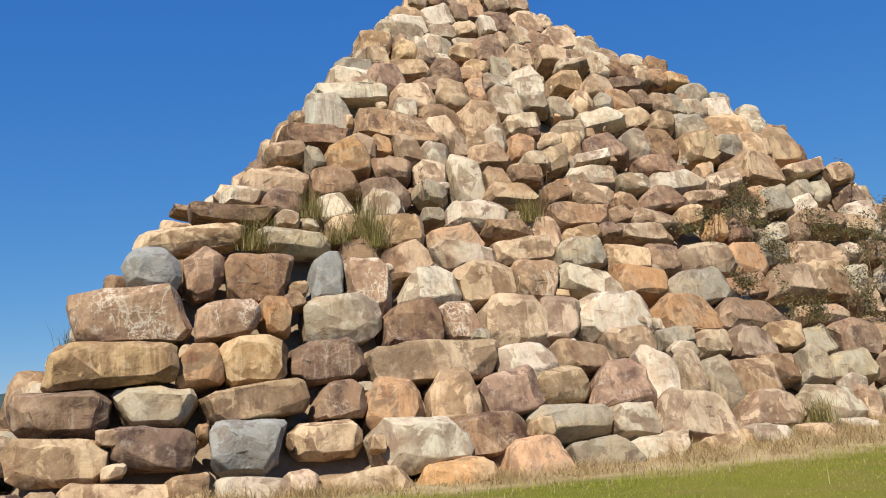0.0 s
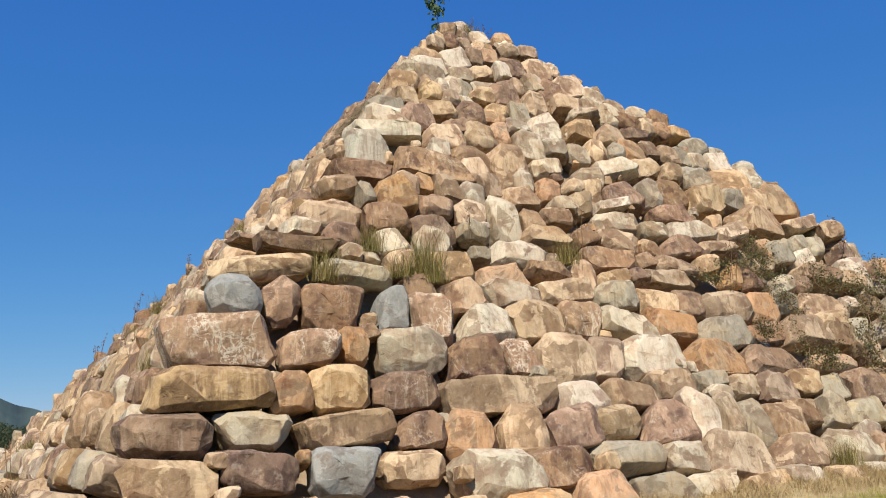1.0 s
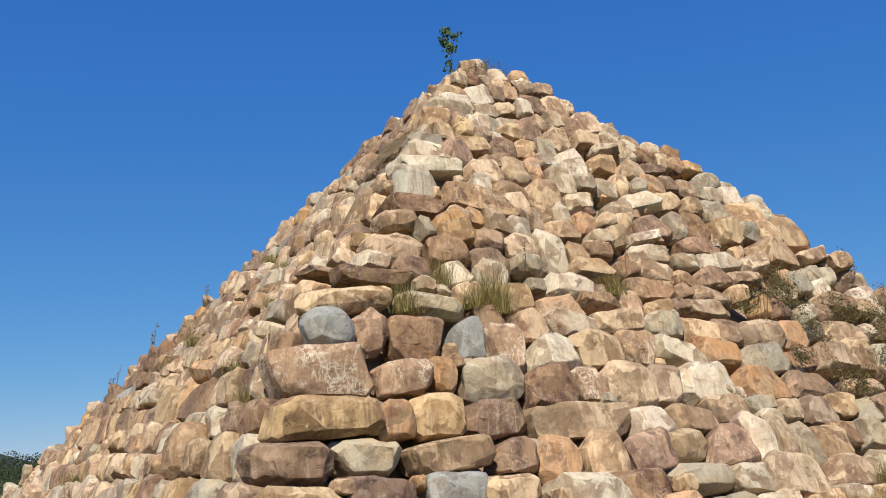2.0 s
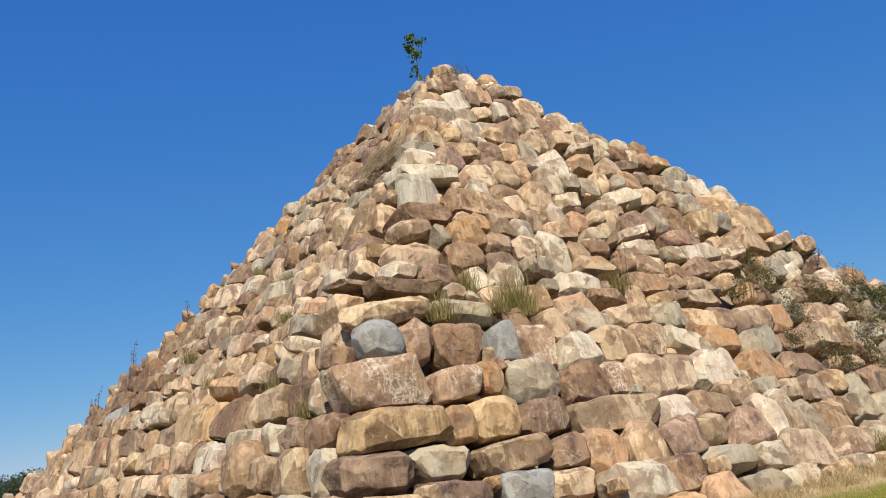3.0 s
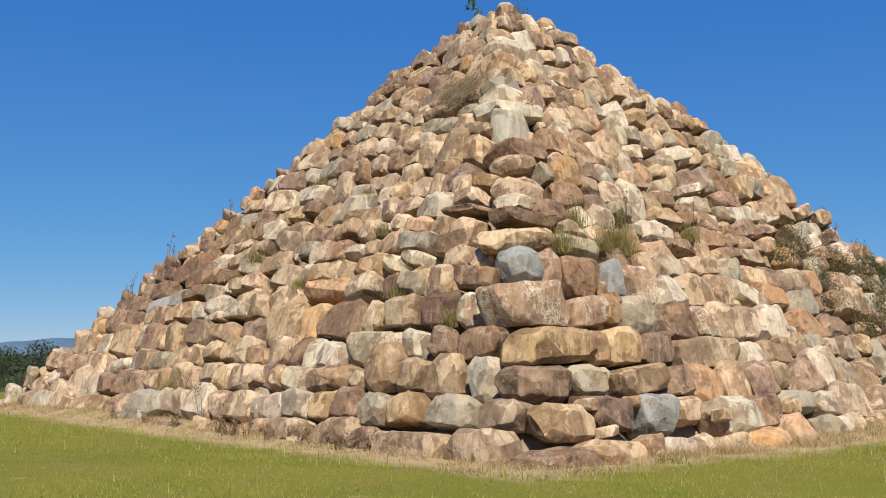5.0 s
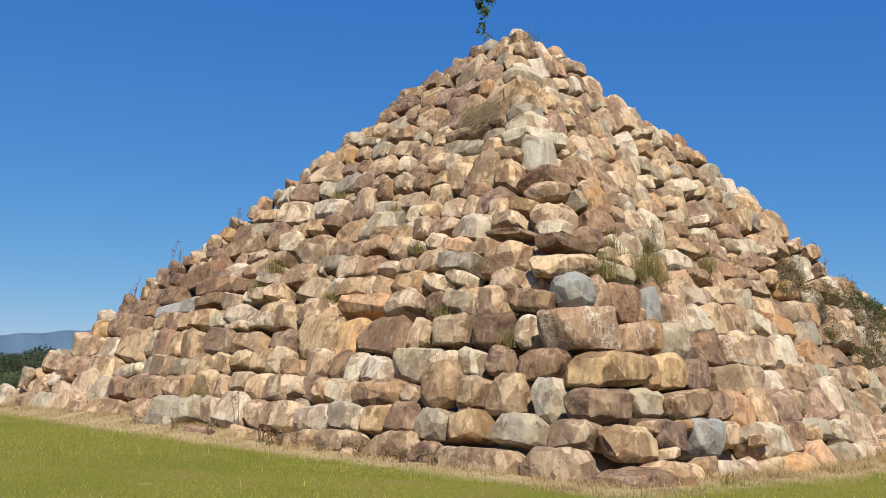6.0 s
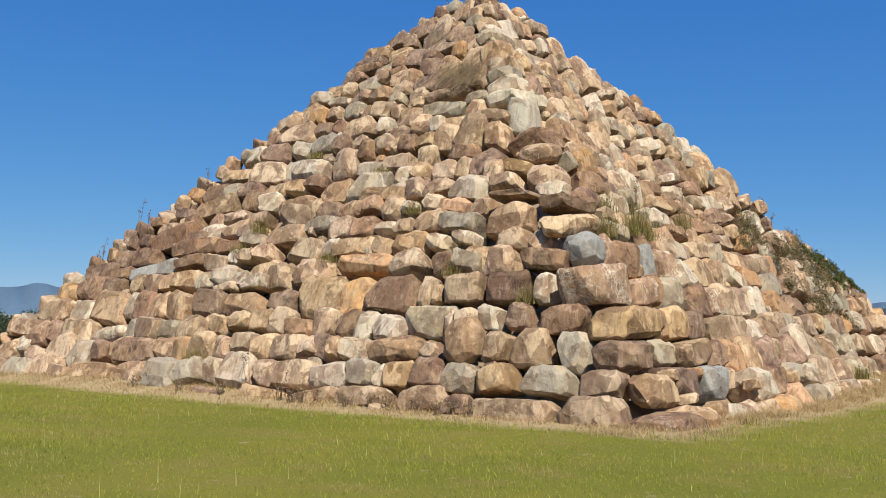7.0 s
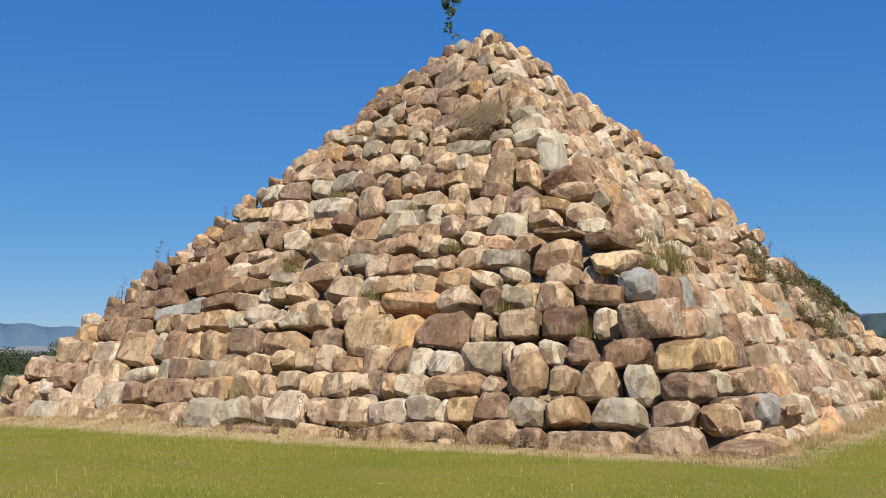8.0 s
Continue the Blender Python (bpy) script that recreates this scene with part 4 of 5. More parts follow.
for row in (("c", 2.33, 4.45, 2.52, 3.76, 2.69, 3.66, "v"),
            ("s", 4.55, 5.79, 2.44, 2.78, 2.63, 3.39, "v"),
            ("s", 5.82, 6.51, 2.65, 2.97, 2.70, 3.45, "ow"),
            ("s", 6.75, 8.42, 2.73, 3.07, 2.52, 3.57, "pr"),
            ("w", 2.69, 3.03, 4.99, 6.28, 2.69, 3.53, "m"),
            ("w", 2.32, 2.64, 4.01, 4.49, 2.68, 3.45, "p"),
            ("w", 2.57, 2.92, 6.46, 7.66, 2.72, 3.54, "y")):
    block(*row)
for row in (("c", 3.27, 4.35, 3.27, 4.23, 3.74, 4.58, "sr"),
            ("w", 2.93, 3.23, 3.93, 5.43, 3.55, 4.17, "b"),
            ("s", 4.45, 5.31, 3.42, 3.79, 3.57, 4.60, "br"),
            ("s", 5.29, 6.74, 3.38, 3.63, 3.40, 4.47, "bw"),
            ("s", 7.03, 7.91, 3.58, 3.92, 3.50, 4.51, "sa"),
            ("w", 3.66, 4.00, 7.46, 8.24, 4.44, 4.88, "p")):
    block(*row)
for row in (("c", 3.61, 5.84, 4.22, 5.13, 4.60, 5.28, "tr"),
            ("s", 6.11, 7.79, 4.22, 4.52, 4.59, 5.23, "gr"),
            ("w", 4.18, 4.51, 5.97, 7.37, 4.75, 5.62, "t")):
    block(*row)
block("c", 4.85, 6.65, 4.90, 5.92, 5.42, 5.90, "m")
for row in (("s", 2.68, 3.07, 0.73, 1.03, 0.80, 1.07, "y"),
            ("s", 4.30, 4.51, 0.74, 1.04, 0.82, 1.08, "o"),
            ("s", 2.74, 3.13, 0.27, 0.57, 0.30, 0.53, "t"),
            ("s", 5.15, 5.50, 0.58, 0.88, 0.64, 0.89, "t"),
            ("s", 6.35, 6.85, 2.94, 3.24, 3.22, 3.60, "b"),
            ("s", 3.72, 4.37, 0.03, 0.33, -0.15, 0.30, "t"),
            ("s", 7.25, 7.56, 0.38, 0.68, 0.39, 0.70, "y"),
            ("s", 10.50, 11.00, 0.42, 0.72, 0.39, 0.78, "y")):           # chock stones in the wider joints
    block(*row, deep=0.5)
for row in (("c", 24.45, 25.30, 9.36, 10.10, 10.27, 10.94, "lr"),         # four that stand out on the far ridge
            ("c", 25.20, 26.25, 9.20, 10.05, 9.12, 10.16, "o"),
            ("c", 23.20, 24.40, 9.16, 10.05, 9.90, 10.51, "y"),
            ("c", 24.05, 24.90, 10.50, 11.30, 11.10, 11.67, "p")):
    block(*row)
for row in (("c", 9.80, 11.30, 10.00, 10.90, 10.62, 11.36, "lr"),
            ("c", 9.05, 11.23, 9.47, 10.85, 10.08, 10.62, "l"),
            ("c", 8.51, 9.89, 8.73, 9.60, 8.75, 10.10, "la"),
            ("c", 7.85, 9.15, 7.54, 8.70, 8.10, 8.66, "b"),
            ("c", 6.96, 8.10, 6.86, 8.10, 7.35, 8.00, "yr"),
            ("c", 6.24, 7.96, 6.41, 7.35, 6.31, 7.18, "tr"),
            ("c", 5.63, 6.47, 5.61, 6.54, 6.00, 6.45, "p"),
            ("w", 8.38, 8.72, 9.58, 10.57, 9.44, 9.64, "p"),
            ("w", 4.54, 4.90, 5.88, 7.53, 5.84, 6.06, "m")):
    block(*row)


def fill(face, wild):
    """Coursed rubble over whatever of a face is not laid yet."""
    r = random.Random(len(face) * 7 + wild)
    z = -0.45
    while z < HALF * SLOPE - 1.7:
        h = r.uniform(0.68, 0.86) if z < 6 else r.uniform(0.55, 0.78)
        c = z + h / 2
        u, end = c / SLOPE - 0.1, SIDE - c / SLOPE + 0.1
        while u < end - 0.2:
            w = min(r.choice((0.7, 0.85, 1.0, 1.15, 1.4)) * r.uniform(0.85, 1.15) * (0.75 if c > 10 else 1.0), end - u)
            box = (u, u + w, c - h / 2, c + h / 2)
            over = sum(max(0, min(box[1], b[1]) - max(box[0], b[0])) * max(0, min(box[3], b[3]) - max(box[2], b[2])) for b in known[face])
            if over < (0.30 if c < 9 else 0.55) * w * h and w > 0.3:
                lay(face, u + w / 2, c + r.uniform(-0.06, 0.06), w, h * r.uniform(0.9, 1.1), r.choices("tpbogmy", (34, 16, 18, 10, 8, 8, 10))[0])
            u += w
        z += h


known = {f: list(b) for f, b in taken.items()}
for f in ("south", "west", "north", "east"):
    fill(f, 3)
for _ in range(170):                            # small wedging stones in the joints
    f = luck.choice(("south", "west"))
    z = luck.uniform(0.2, 12)
    lay(f, luck.uniform(z / SLOPE + 0.8, SIDE - z / SLOPE - 4), z, luck.uniform(0.25, 0.5), luck.uniform(0.2, 0.36), luck.choice("tpoybg"), d=0.4, proud=luck.uniform(-0.32, -0.14))

# the cap
APEX = HALF * SLOPE
for px, py, pz, w, h, tone, shape in ((16.55, 16.5, 17.42, 0.9, 0.98, "p", "r"), (16.0, 16.3, 16.62, 1.1, 0.6, "t", ""), (16.9, 15.9, 16.62, 1.1, 0.6, "t", ""), (15.7, 17.3, 16.4, 0.9, 0.6, "t", "r"), (17.2, 16.9, 16.6, 1.1, 0.6, "b", "r"), (16.5, 16.5, 16.4, 1.9, 0.8, "t", "")):
    laid.append((Matrix.LocRotScale((px, py, pz), Euler((0.05, 0.08, px)), (w, w, h)), pick(shape, w, h), tone, "south", 40.0, pz))

pyramid = tagged(new("stone_pyramid"), "tall pyramid of dry-laid tan and brown quarry boulders", "pyramid")
core = link_mesh("core", [(0.4, 0.4, -1), (SIDE - 0.4, 0.4, -1), (SIDE - 0.4, SIDE - 0.4, -1), (0.4, SIDE - 0.4, -1), (HALF, HALF, APEX - 1.4)],
                 [(0, 1, 4), (1, 2, 4), (2, 3, 4), (3, 0, 4), (3, 2, 1, 0)], [CORE], smooth=False)
part("core", core, pyramid, "packed rubble core behind the boulders")

# the stones near the walk are parts of their own, the rest one mass
near = sorted((s for s in laid if s[3] in ("south", "west")), key=lambda s: s[5] + 0.16 * s[4])[:320]
near_ids = {id(s) for s in near}
for m, shape, tone, *_ in near:
    ob = part("boulder", SHAPE_MESHES[shape], pyramid)
    ob.matrix_local = m
    ob.material_slots[0].link = "OBJECT"
    ob.material_slots[0].material = STONE[tone]


def joined(stones, name):
    vs, fs, ix, marks, at = [], [], [], [], 0
    for m, shape, tone, face, *_ in stones:
        co, faces, own = SHAPES[shape] if face in ("south", "west") else ROUGH[shape % 12]
        mm = np.array(m)
        vs.append(co @ mm[:3, :3].T + mm[:3, 3])
        fs.extend([[i + at for i in f] for f in faces])
        ix.extend([TONES.index(tone)] * len(faces))
        marks.extend(own)
        at += len(co)
    return with_facets(link_mesh(name, np.concatenate(vs).tolist(), fs, [STONE[t] for t in TONES], ix), marks)


rest = [s for s in laid if id(s) not in near_ids]
tagged(part("rubble_mass", joined(rest, "rubble_mass"), pyramid, "smaller boulders of the upper courses and far sides"), kind="stuff")
print("stones", len(laid), "rest", len(rest))

# ---- distance ----
def ridge(name, far, marks, mat, rough, label, foot=-30.0):
    """A line of hills round the eye: marks are (bearing, degrees over the horizon), bearing clockwise from +y."""
    az = np.linspace(-180, 180, 1441)
    b, e = np.array(marks).T
    r = random.Random(int(far))
    el = np.interp(az, b, e)
    for step, amp in ((9.0, 1.0), (3.1, 0.45), (1.1, 0.2), (0.4, 0.08)):
        ph = r.uniform(0, 9)
        el = el + rough * amp * np.array([noise.noise(Vector((a / step + ph, far, 0))) for a in az])
    rows = []
    for back, part_of in ((0.0, 0.0), (0.10, 0.55), (0.22, 1.0), (0.4, 0.3)):
        d = far * (1 + back)
        h = foot + (np.tan(np.radians(np.maximum(el, 0.05))) * far * (1.22 if part_of == 1.0 else 1.0) - foot) * part_of
        wob = 1 + 0.03 * np.sin(az * 2.7 + part_of * 5)
        rows.append(np.stack([np.sin(np.radians(az)) * d * wob - 10, np.cos(np.radians(az)) * d * wob - 8, h], -1))
    v = np.concatenate(rows)
    m = len(az)
    f = [(k * m + i, k * m + i + 1, (k + 1) * m + i + 1, (k + 1) * m + i) for k in range(3) for i in range(m - 1)]
    return tagged(new(name, link_mesh(name, v.tolist(), f, [mat])), label, "hill", kind="structure")


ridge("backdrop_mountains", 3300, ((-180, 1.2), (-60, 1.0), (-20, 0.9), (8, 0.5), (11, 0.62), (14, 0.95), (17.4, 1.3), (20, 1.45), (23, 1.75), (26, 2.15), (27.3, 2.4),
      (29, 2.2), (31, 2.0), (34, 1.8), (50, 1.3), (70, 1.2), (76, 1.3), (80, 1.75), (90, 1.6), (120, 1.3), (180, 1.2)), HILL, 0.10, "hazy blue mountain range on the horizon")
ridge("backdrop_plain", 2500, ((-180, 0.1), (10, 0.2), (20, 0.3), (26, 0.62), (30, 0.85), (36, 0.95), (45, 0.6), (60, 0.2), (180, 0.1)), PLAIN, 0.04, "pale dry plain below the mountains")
ridge("backdrop_hill", 900, ((-180, 0.2), (-30, 0.3), (-12, 0.8), (-4, 1.4), (-2, 1.75), (2.1, 2.4), (4, 1.75), (7, 0.7), (9, 0.3), (30, 0.2), (60, 0.2), (75, 0.6), (77.5, 1.35), (80, 1.85), (84, 2.2), (92, 2.0), (110, 0.2), (180, 0.2)),
      WOODED, 0.10, "dark wooded hill behind the meadow")


def leaf_quads(points, size, rng, stretch=1.6):
    """Small bent leaves, one folded quad each, turned every way."""
    n = len(points)
    a = rng.normal(size=(n, 3))
    a /= np.linalg.norm(a, axis=1)[:, None]
    c = np.cross(a, rng.normal(size=(n, 3)))
    c /= np.linalg.norm(c, axis=1)[:, None]
    s = size * rng.uniform(0.6, 1.3, (n, 1))
    v = np.stack([points - a * s * stretch / 2, points + c * s / 2, points + a * s * stretch / 2, points - c * s / 2], 1).reshape(-1, 3)
    q = np.arange(n)[:, None] * 4
    return v, np.concatenate([q + [0, 1, 2], q + [0, 2, 3]])


def woodland(seed, count, bearings, near_, far_, tall):
    rng = np.random.default_rng(seed)
    vs, fs, at = [], [], 0
    for _ in range(count):
        az, d = math.radians(rng.uniform(*bearings)), rng.uniform(near_, far_)
        x, y = math.sin(az) * d - 12, math.cos(az) * d - 10
        h = rng.uniform(0.6, 1.2) * tall
        base = float(ground_z(x, y))
        k = 700
        p = rng.normal(size=(k, 3))
        p /= np.linalg.norm(p, axis=1)[:, None]
        p *= rng.uniform(0.55, 1.0, (k, 1)) * [0.42 * h, 0.42 * h, 0.36 * h]
        p[:, :2] += rng.normal(size=2) * 0.1 * h
        v, f = leaf_quads(p + [x, y, base + 0.62 * h], 0.04 * h, rng, 1.3)
        t = np.array([[x - 0.2, y, base], [x + 0.2, y, base], [x, y, base + 0.6 * h]])
        vs += [v, t]
        fs += [f + at, np.array([[0, 1, 2]]) + at + len(v)]
        at += len(v) + 3
    return link_mesh("woodland", np.concatenate(vs).tolist(), np.concatenate(fs).tolist(), [CROWN], smooth=False)


tagged(new("woodland", woodland(5, 520, (-14, 36), 230, 560, 9.5)), "dark green woodland of small gum trees", "trees", kind="stuff")
tagged(new("woodland", woodland(6, 110, (70, 92), 190, 420, 8)), "dark green woodland of small gum trees", "trees", kind="stuff")
tagged(new("scrub", woodland(7, 120, (-14, 38), 75, 185, 2.2)), "low green scrub beyond the meadow", "scrub", kind="stuff")


# ---- grass ----
def blades(x, y, z, h, rng, width=0.012, bow=0.35):
    n = len(x)
    turn = rng.uniform(0, 2 * np.pi, n)
    across = np.stack([np.cos(turn), np.sin(turn), np.zeros(n)], -1) * (width * rng.uniform(0.6, 1.4, (n, 1)))
    lean = np.stack([np.cos(turn + 1.6), np.sin(turn + 1.6), np.zeros(n)], -1) * (h * bow * rng.uniform(0.1, 1.2, n))[:, None]
    foot = np.stack([x, y, z - 0.02], -1)
    up = np.stack([np.zeros(n), np.zeros(n), h], -1)
    v = np.stack([foot - across, foot + across, foot + up * 0.55 + lean * 0.35 - across * 0.7, foot + up * 0.55 + lean * 0.35 + across * 0.7, foot + up + lean], 1).reshape(-1, 3)
    q = np.arange(n)[:, None] * 5
    return v, np.concatenate([q + [0, 1, 3], q + [0, 3, 2], q + [2, 3, 4]])


def outside(x, y):
    """Distance from the foot of the pyramid."""
    return np.maximum(np.abs(x - HALF), np.abs(y - HALF)) - HALF


rng = np.random.default_rng(3)
gx, gy = rng.uniform(-34, 32, 620000), rng.uniform(-17, 40, 620000)
off = outside(gx, gy)
wave = np.sin(gx * 1.3 + 2 + np.sin(gy * 0.7)) * 0.22 + np.sin(gy * 0.9 + gx * 0.4 + 2 * np.sin(gy * 0.31)) * 0.32
keep = (off > 1.25 + wave) & (off < 24) & ((gx < 3) | (gy < 3))
gx, gy = gx[keep], gy[keep]
gh = rng.uniform(0.025, 0.085, len(gx)) * (1 + 0.35 * np.sin(gx * 0.7) * np.cos(gy * 0.6))
v, f = blades(gx, gy, ground_z(gx, gy), gh, rng, 0.005, 1.0)
tagged(new("meadow_grass", link_mesh("meadow_grass", v.tolist(), f.tolist(), [GRASS], smooth=False)), "short green meadow grass round the pyramid", "grass", kind="stuff")
edge = rng.random(len(gx)) < 0.5 * np.exp(-((outside(gx, gy) - 1.5 - wave[keep]) / 0.35) ** 2)
v, f = blades(gx[edge], gy[edge], ground_z(gx[edge], gy[edge]), rng.uniform(0.06, 0.2, edge.sum()), rng, 0.006, 0.6)
tagged(new("fringe_grass", link_mesh("fringe_grass", v.tolist(), f.tolist(), [GRASS], smooth=False)), "longer green grass where the meadow meets the straw", "grass", kind="stuff")
clumped = np.sin(gx * 0.9 + np.sin(gy * 0.8)) + np.sin(gy * 1.1 + 1.3 * np.sin(gx * 0.5))
pick = rng.random(len(gx)) < 0.004 * np.clip(clumped + 0.6, 0.1, 3)
v, f = blades(gx[pick], gy[pick], ground_z(gx[pick], gy[pick]), rng.uniform(0.10, 0.34, pick.sum()), rng, 0.0035, 0.3)
tagged(new("seeding_grass", link_mesh("seeding_grass", v.tolist(), f.tolist(), [SEED], smooth=False)), "scattered pale seeding grass stalks in the meadow", "grass", kind="stuff")
side = rng.random(70000) < 0.5
along, out_ = rng.uniform(-1.6, 34, 70000), rng.gamma(2.2, 0.42, 70000) - 0.95
sx, sy = np.where(side, along, -out_), np.where(side, -out_, along)
clump = np.sin(along * 2.1) + np.sin(along * 5.3 + 1) + rng.normal(0, 0.8, 70000)
keep = (clump > -0.6) & (outside(sx, sy) > -1.1)
sx, sy, clump = sx[keep], sy[keep], clump[keep]
v, f = blades(sx, sy, ground_z(sx, sy), rng.uniform(0.04, 0.15, len(sx)) * (1 + 0.15 * clump), rng, 0.006, 1.3)
tagged(new("dry_grass", link_mesh("dry_grass", v.tolist(), f.tolist(), [STRAW], smooth=False)), "straw-coloured dry grass along the lowest stones", "grass", kind="stuff")


# ---- plants among the stones ----
# taller straw against the stones of the south foot, in clumps
tu = np.concatenate([rng.normal(c, 0.35, 160) for c in rng.uniform(4.5, 27, 42)])
ty = rng.uniform(-0.75, 0.25, len(tu))
v, f = blades(tu, ty, ground_z(tu, ty), rng.uniform(0.12, 0.34, len(tu)), rng, 0.005, 1.5)
tagged(new("tall_straw", link_mesh("tall_straw", v.tolist(), f.tolist(), [STRAW], smooth=False)), "clumps of tall pale straw against the lowest boulders", "grass", kind="stuff")


def on_face(face, u, z, out=0.05):
    p = Vector((u, z / SLOPE - out, z))
    return p if face == "south" else Vector((p.y, p.x, p.z))


def tuft(p, h, seed):
    r = np.random.default_rng(seed)
    n = 210
    x, y = p.x + r.normal(0, 0.17, n), p.y + r.normal(0, 0.16, n)
    v, f = blades(x, y, np.full(n, p.z - 0.12), h * r.uniform(0.25, 1.1, n), r, 0.006, 0.8)
    return tagged(new("grass_tuft", link_mesh("grass_tuft", v.tolist(), f.tolist(), [TUFT], smooth=False)), "tuft of long yellow-green grass growing between boulders", "grass", "tufts in the joints")


def stem(name, pts, r0, r1, mat, parent):
    """A tapered twig or trunk through the points."""
    vs, fs, sides = [], [], 6
    for i, p in enumerate(pts):
        rad = r0 + (r1 - r0) * i / (len(pts) - 1)
        for k in range(sides):
            a = 2 * math.pi * k / sides
            vs.append((p[0] + rad * math.cos(a), p[1] + rad * math.sin(a), p[2]))
    for i in range(len(pts) - 1):
        for k in range(sides):
            fs.append((i * sides + k, i * sides + (k + 1) % sides, (i + 1) * sides + (k + 1) % sides, (i + 1) * sides + k))
    return part(name, link_mesh(name, vs, fs, [mat]), parent)


def twigs(p, h, r, count, spread):
    ends = []
    for _ in range(count):
        d = Vector((r.normal(0, spread), r.normal(0, spread), 1)).normalized()
        a = p + Vector((r.normal(0, 0.05), r.normal(0, 0.05), -0.12))
        e = a + d * h * r.uniform(0.7, 1.1)
        ends.append([a.lerp(e, t) + Vector((r.normal(0, 0.03), r.normal(0, 0.03), 0)) * t for t in (0, 0.35, 0.7, 1)])
    return ends


def weed(p, h, seed, stalks=2, spread=0.10, label="dry reddish-brown weed stalk rooted between boulders", group="weeds on the pyramid", mat=None):
    mat = mat or TWIG
    r = np.random.default_rng(seed)
    top = tagged(new("dry_weed"), label, "weed", group)
    heads = []
    for pts in twigs(p, h, r, stalks, spread):
        stem("stalk", pts, 0.012, 0.005, mat, top)
        heads += [pts[3].lerp(pts[1], t) + Vector(r.normal(0, 0.05, 3)) for t in r.uniform(0, 0.7, 12 if stalks < 5 else 3)]
    v, f = leaf_quads(np.array([tuple(q) for q in heads]), 0.035, r, 3.0)
    tagged(part("seed_head", link_mesh("seed_head", v.tolist(), f.tolist(), [mat], smooth=False), top), kind="stuff")
    return top


def brush(p, h, seed):
    p = Vector((p.x - 0.3, p.y, float(ground_z(p.x - 0.3, p.y)) + 0.1))
    return weed(p, h, seed, 12, 0.28, "clump of dead brown weeds at the foot of the boulders", "dead weeds along the foot", DEAD)


def shrub(p, h, seed):
    """Low stems creeping over the stones of the south face, with small scattered leaves."""
    r = np.random.default_rng(seed)
    top = tagged(new("creeping_shrub"), "straggling olive and brown shrub creeping over the boulders", "shrub", "shrubs on the pyramid")
    pts_all = []
    for i in range(9):
        a = r.uniform(0, 2 * math.pi)
        run = h * r.uniform(0.5, 1.5)
        du, dz = math.cos(a) * run, math.sin(a) * run * 0.6
        lift = r.uniform(0.02, 0.14) + (0.2 if i < 2 else 0.0)
        pts = [p + Vector((du * t, dz * t / SLOPE - lift * 0.8 * t, dz * t + lift * t - 0.06)) + Vector(r.normal(0, 0.03, 3)) * t for t in (0, 0.35, 0.7, 1)]
        stem("stem", pts, 0.012, 0.004, TWIG, top)
        for t in r.beta(1.6, 1.0, 58):
            q = pts[0].lerp(pts[3], t)
            pts_all.append((q.x + r.normal(0, 0.10), q.y + r.normal(0, 0.06), q.z + r.normal(0, 0.07)))
    v, f = leaf_quads(np.array(pts_all), 0.037, r, 1.9)
    part("foliage", link_mesh("foliage", v.tolist(), f.tolist(), [LEAF], smooth=False), top)
    return top


def bush(p, h, seed):
    """A dense green bush hanging over the stones."""
    r = np.random.default_rng(seed)
    top = tagged(new("bush"), "dense dark green bush growing out of the boulders", "bush", "bushes on the pyramid")
    spots = []
    for i in range(14):
        a = r.uniform(0, 2 * math.pi)
        run, rise = h * r.uniform(0.6, 1.7), h * r.uniform(0.2, 0.7)
        tip = p + Vector((math.cos(a) * run, math.sin(a) * run * 0.8 / SLOPE - 0.25 * rise, math.sin(a) * run * 0.8 + 0.6 * rise))
        bend = p.lerp(tip, 0.5) + Vector((0, 0, 0.15 * h))
        stem("stem", [p + Vector((0, 0.1, -0.1)), p.lerp(bend, 0.6), bend, tip], 0.016, 0.004, TWIG, top)
        for t in r.beta(1.8, 1.0, 62):
            q = p.lerp(bend, 2 * t) if t < 0.5 else bend.lerp(tip, 2 * t - 1)
            spots.append((q.x + r.normal(0, 0.13 * h), q.y + r.normal(0, 0.09 * h), q.z + r.normal(0, 0.09 * h)))
    v, f = leaf_quads(np.array(spots), 0.05, r, 1.9)
    part("foliage", link_mesh("foliage", v.tolist(), f.tolist(), [BUSH], smooth=False), top)
    return top


def thatch(count, seed):
    """Dead grass hanging in a mat over the upper west face."""
    r = np.random.default_rng(seed)
    v_, z_ = r.normal(12.9, 0.62, count), r.normal(12.05, 0.36, count)
    v_ += 0.5 * (z_ - 12.05)
    foot = np.stack([z_ / SLOPE - 0.10 - r.uniform(0, 0.10, count), v_, z_ + 0.08], -1)
    long_ = r.uniform(0.3, 0.75, (count, 1))
    way = np.stack([r.uniform(-0.72, -0.60, count), r.normal(0.12, 0.28, count), r.uniform(-0.80, -0.62, count)], -1) * long_
    across = np.stack([np.zeros(count), r.uniform(0.005, 0.011, count), r.uniform(-0.006, 0.006, count)], -1)
    knee = foot + 0.5 * way + np.array([-0.03, 0, 0.04])
    v = np.stack([foot - across, foot + across, knee - across, knee + across, foot + way], 1).reshape(-1, 3)
    q = np.arange(count)[:, None] * 5
    f = np.concatenate([q + [0, 1, 3], q + [0, 3, 2], q + [2, 3, 4]])
    return tagged(new("dry_grass", link_mesh("dry_grass", v.tolist(), f.tolist(), [MAT_GRASS], smooth=False)), "mat of dead brown grass hanging over the upper boulders", "grass", kind="stuff")


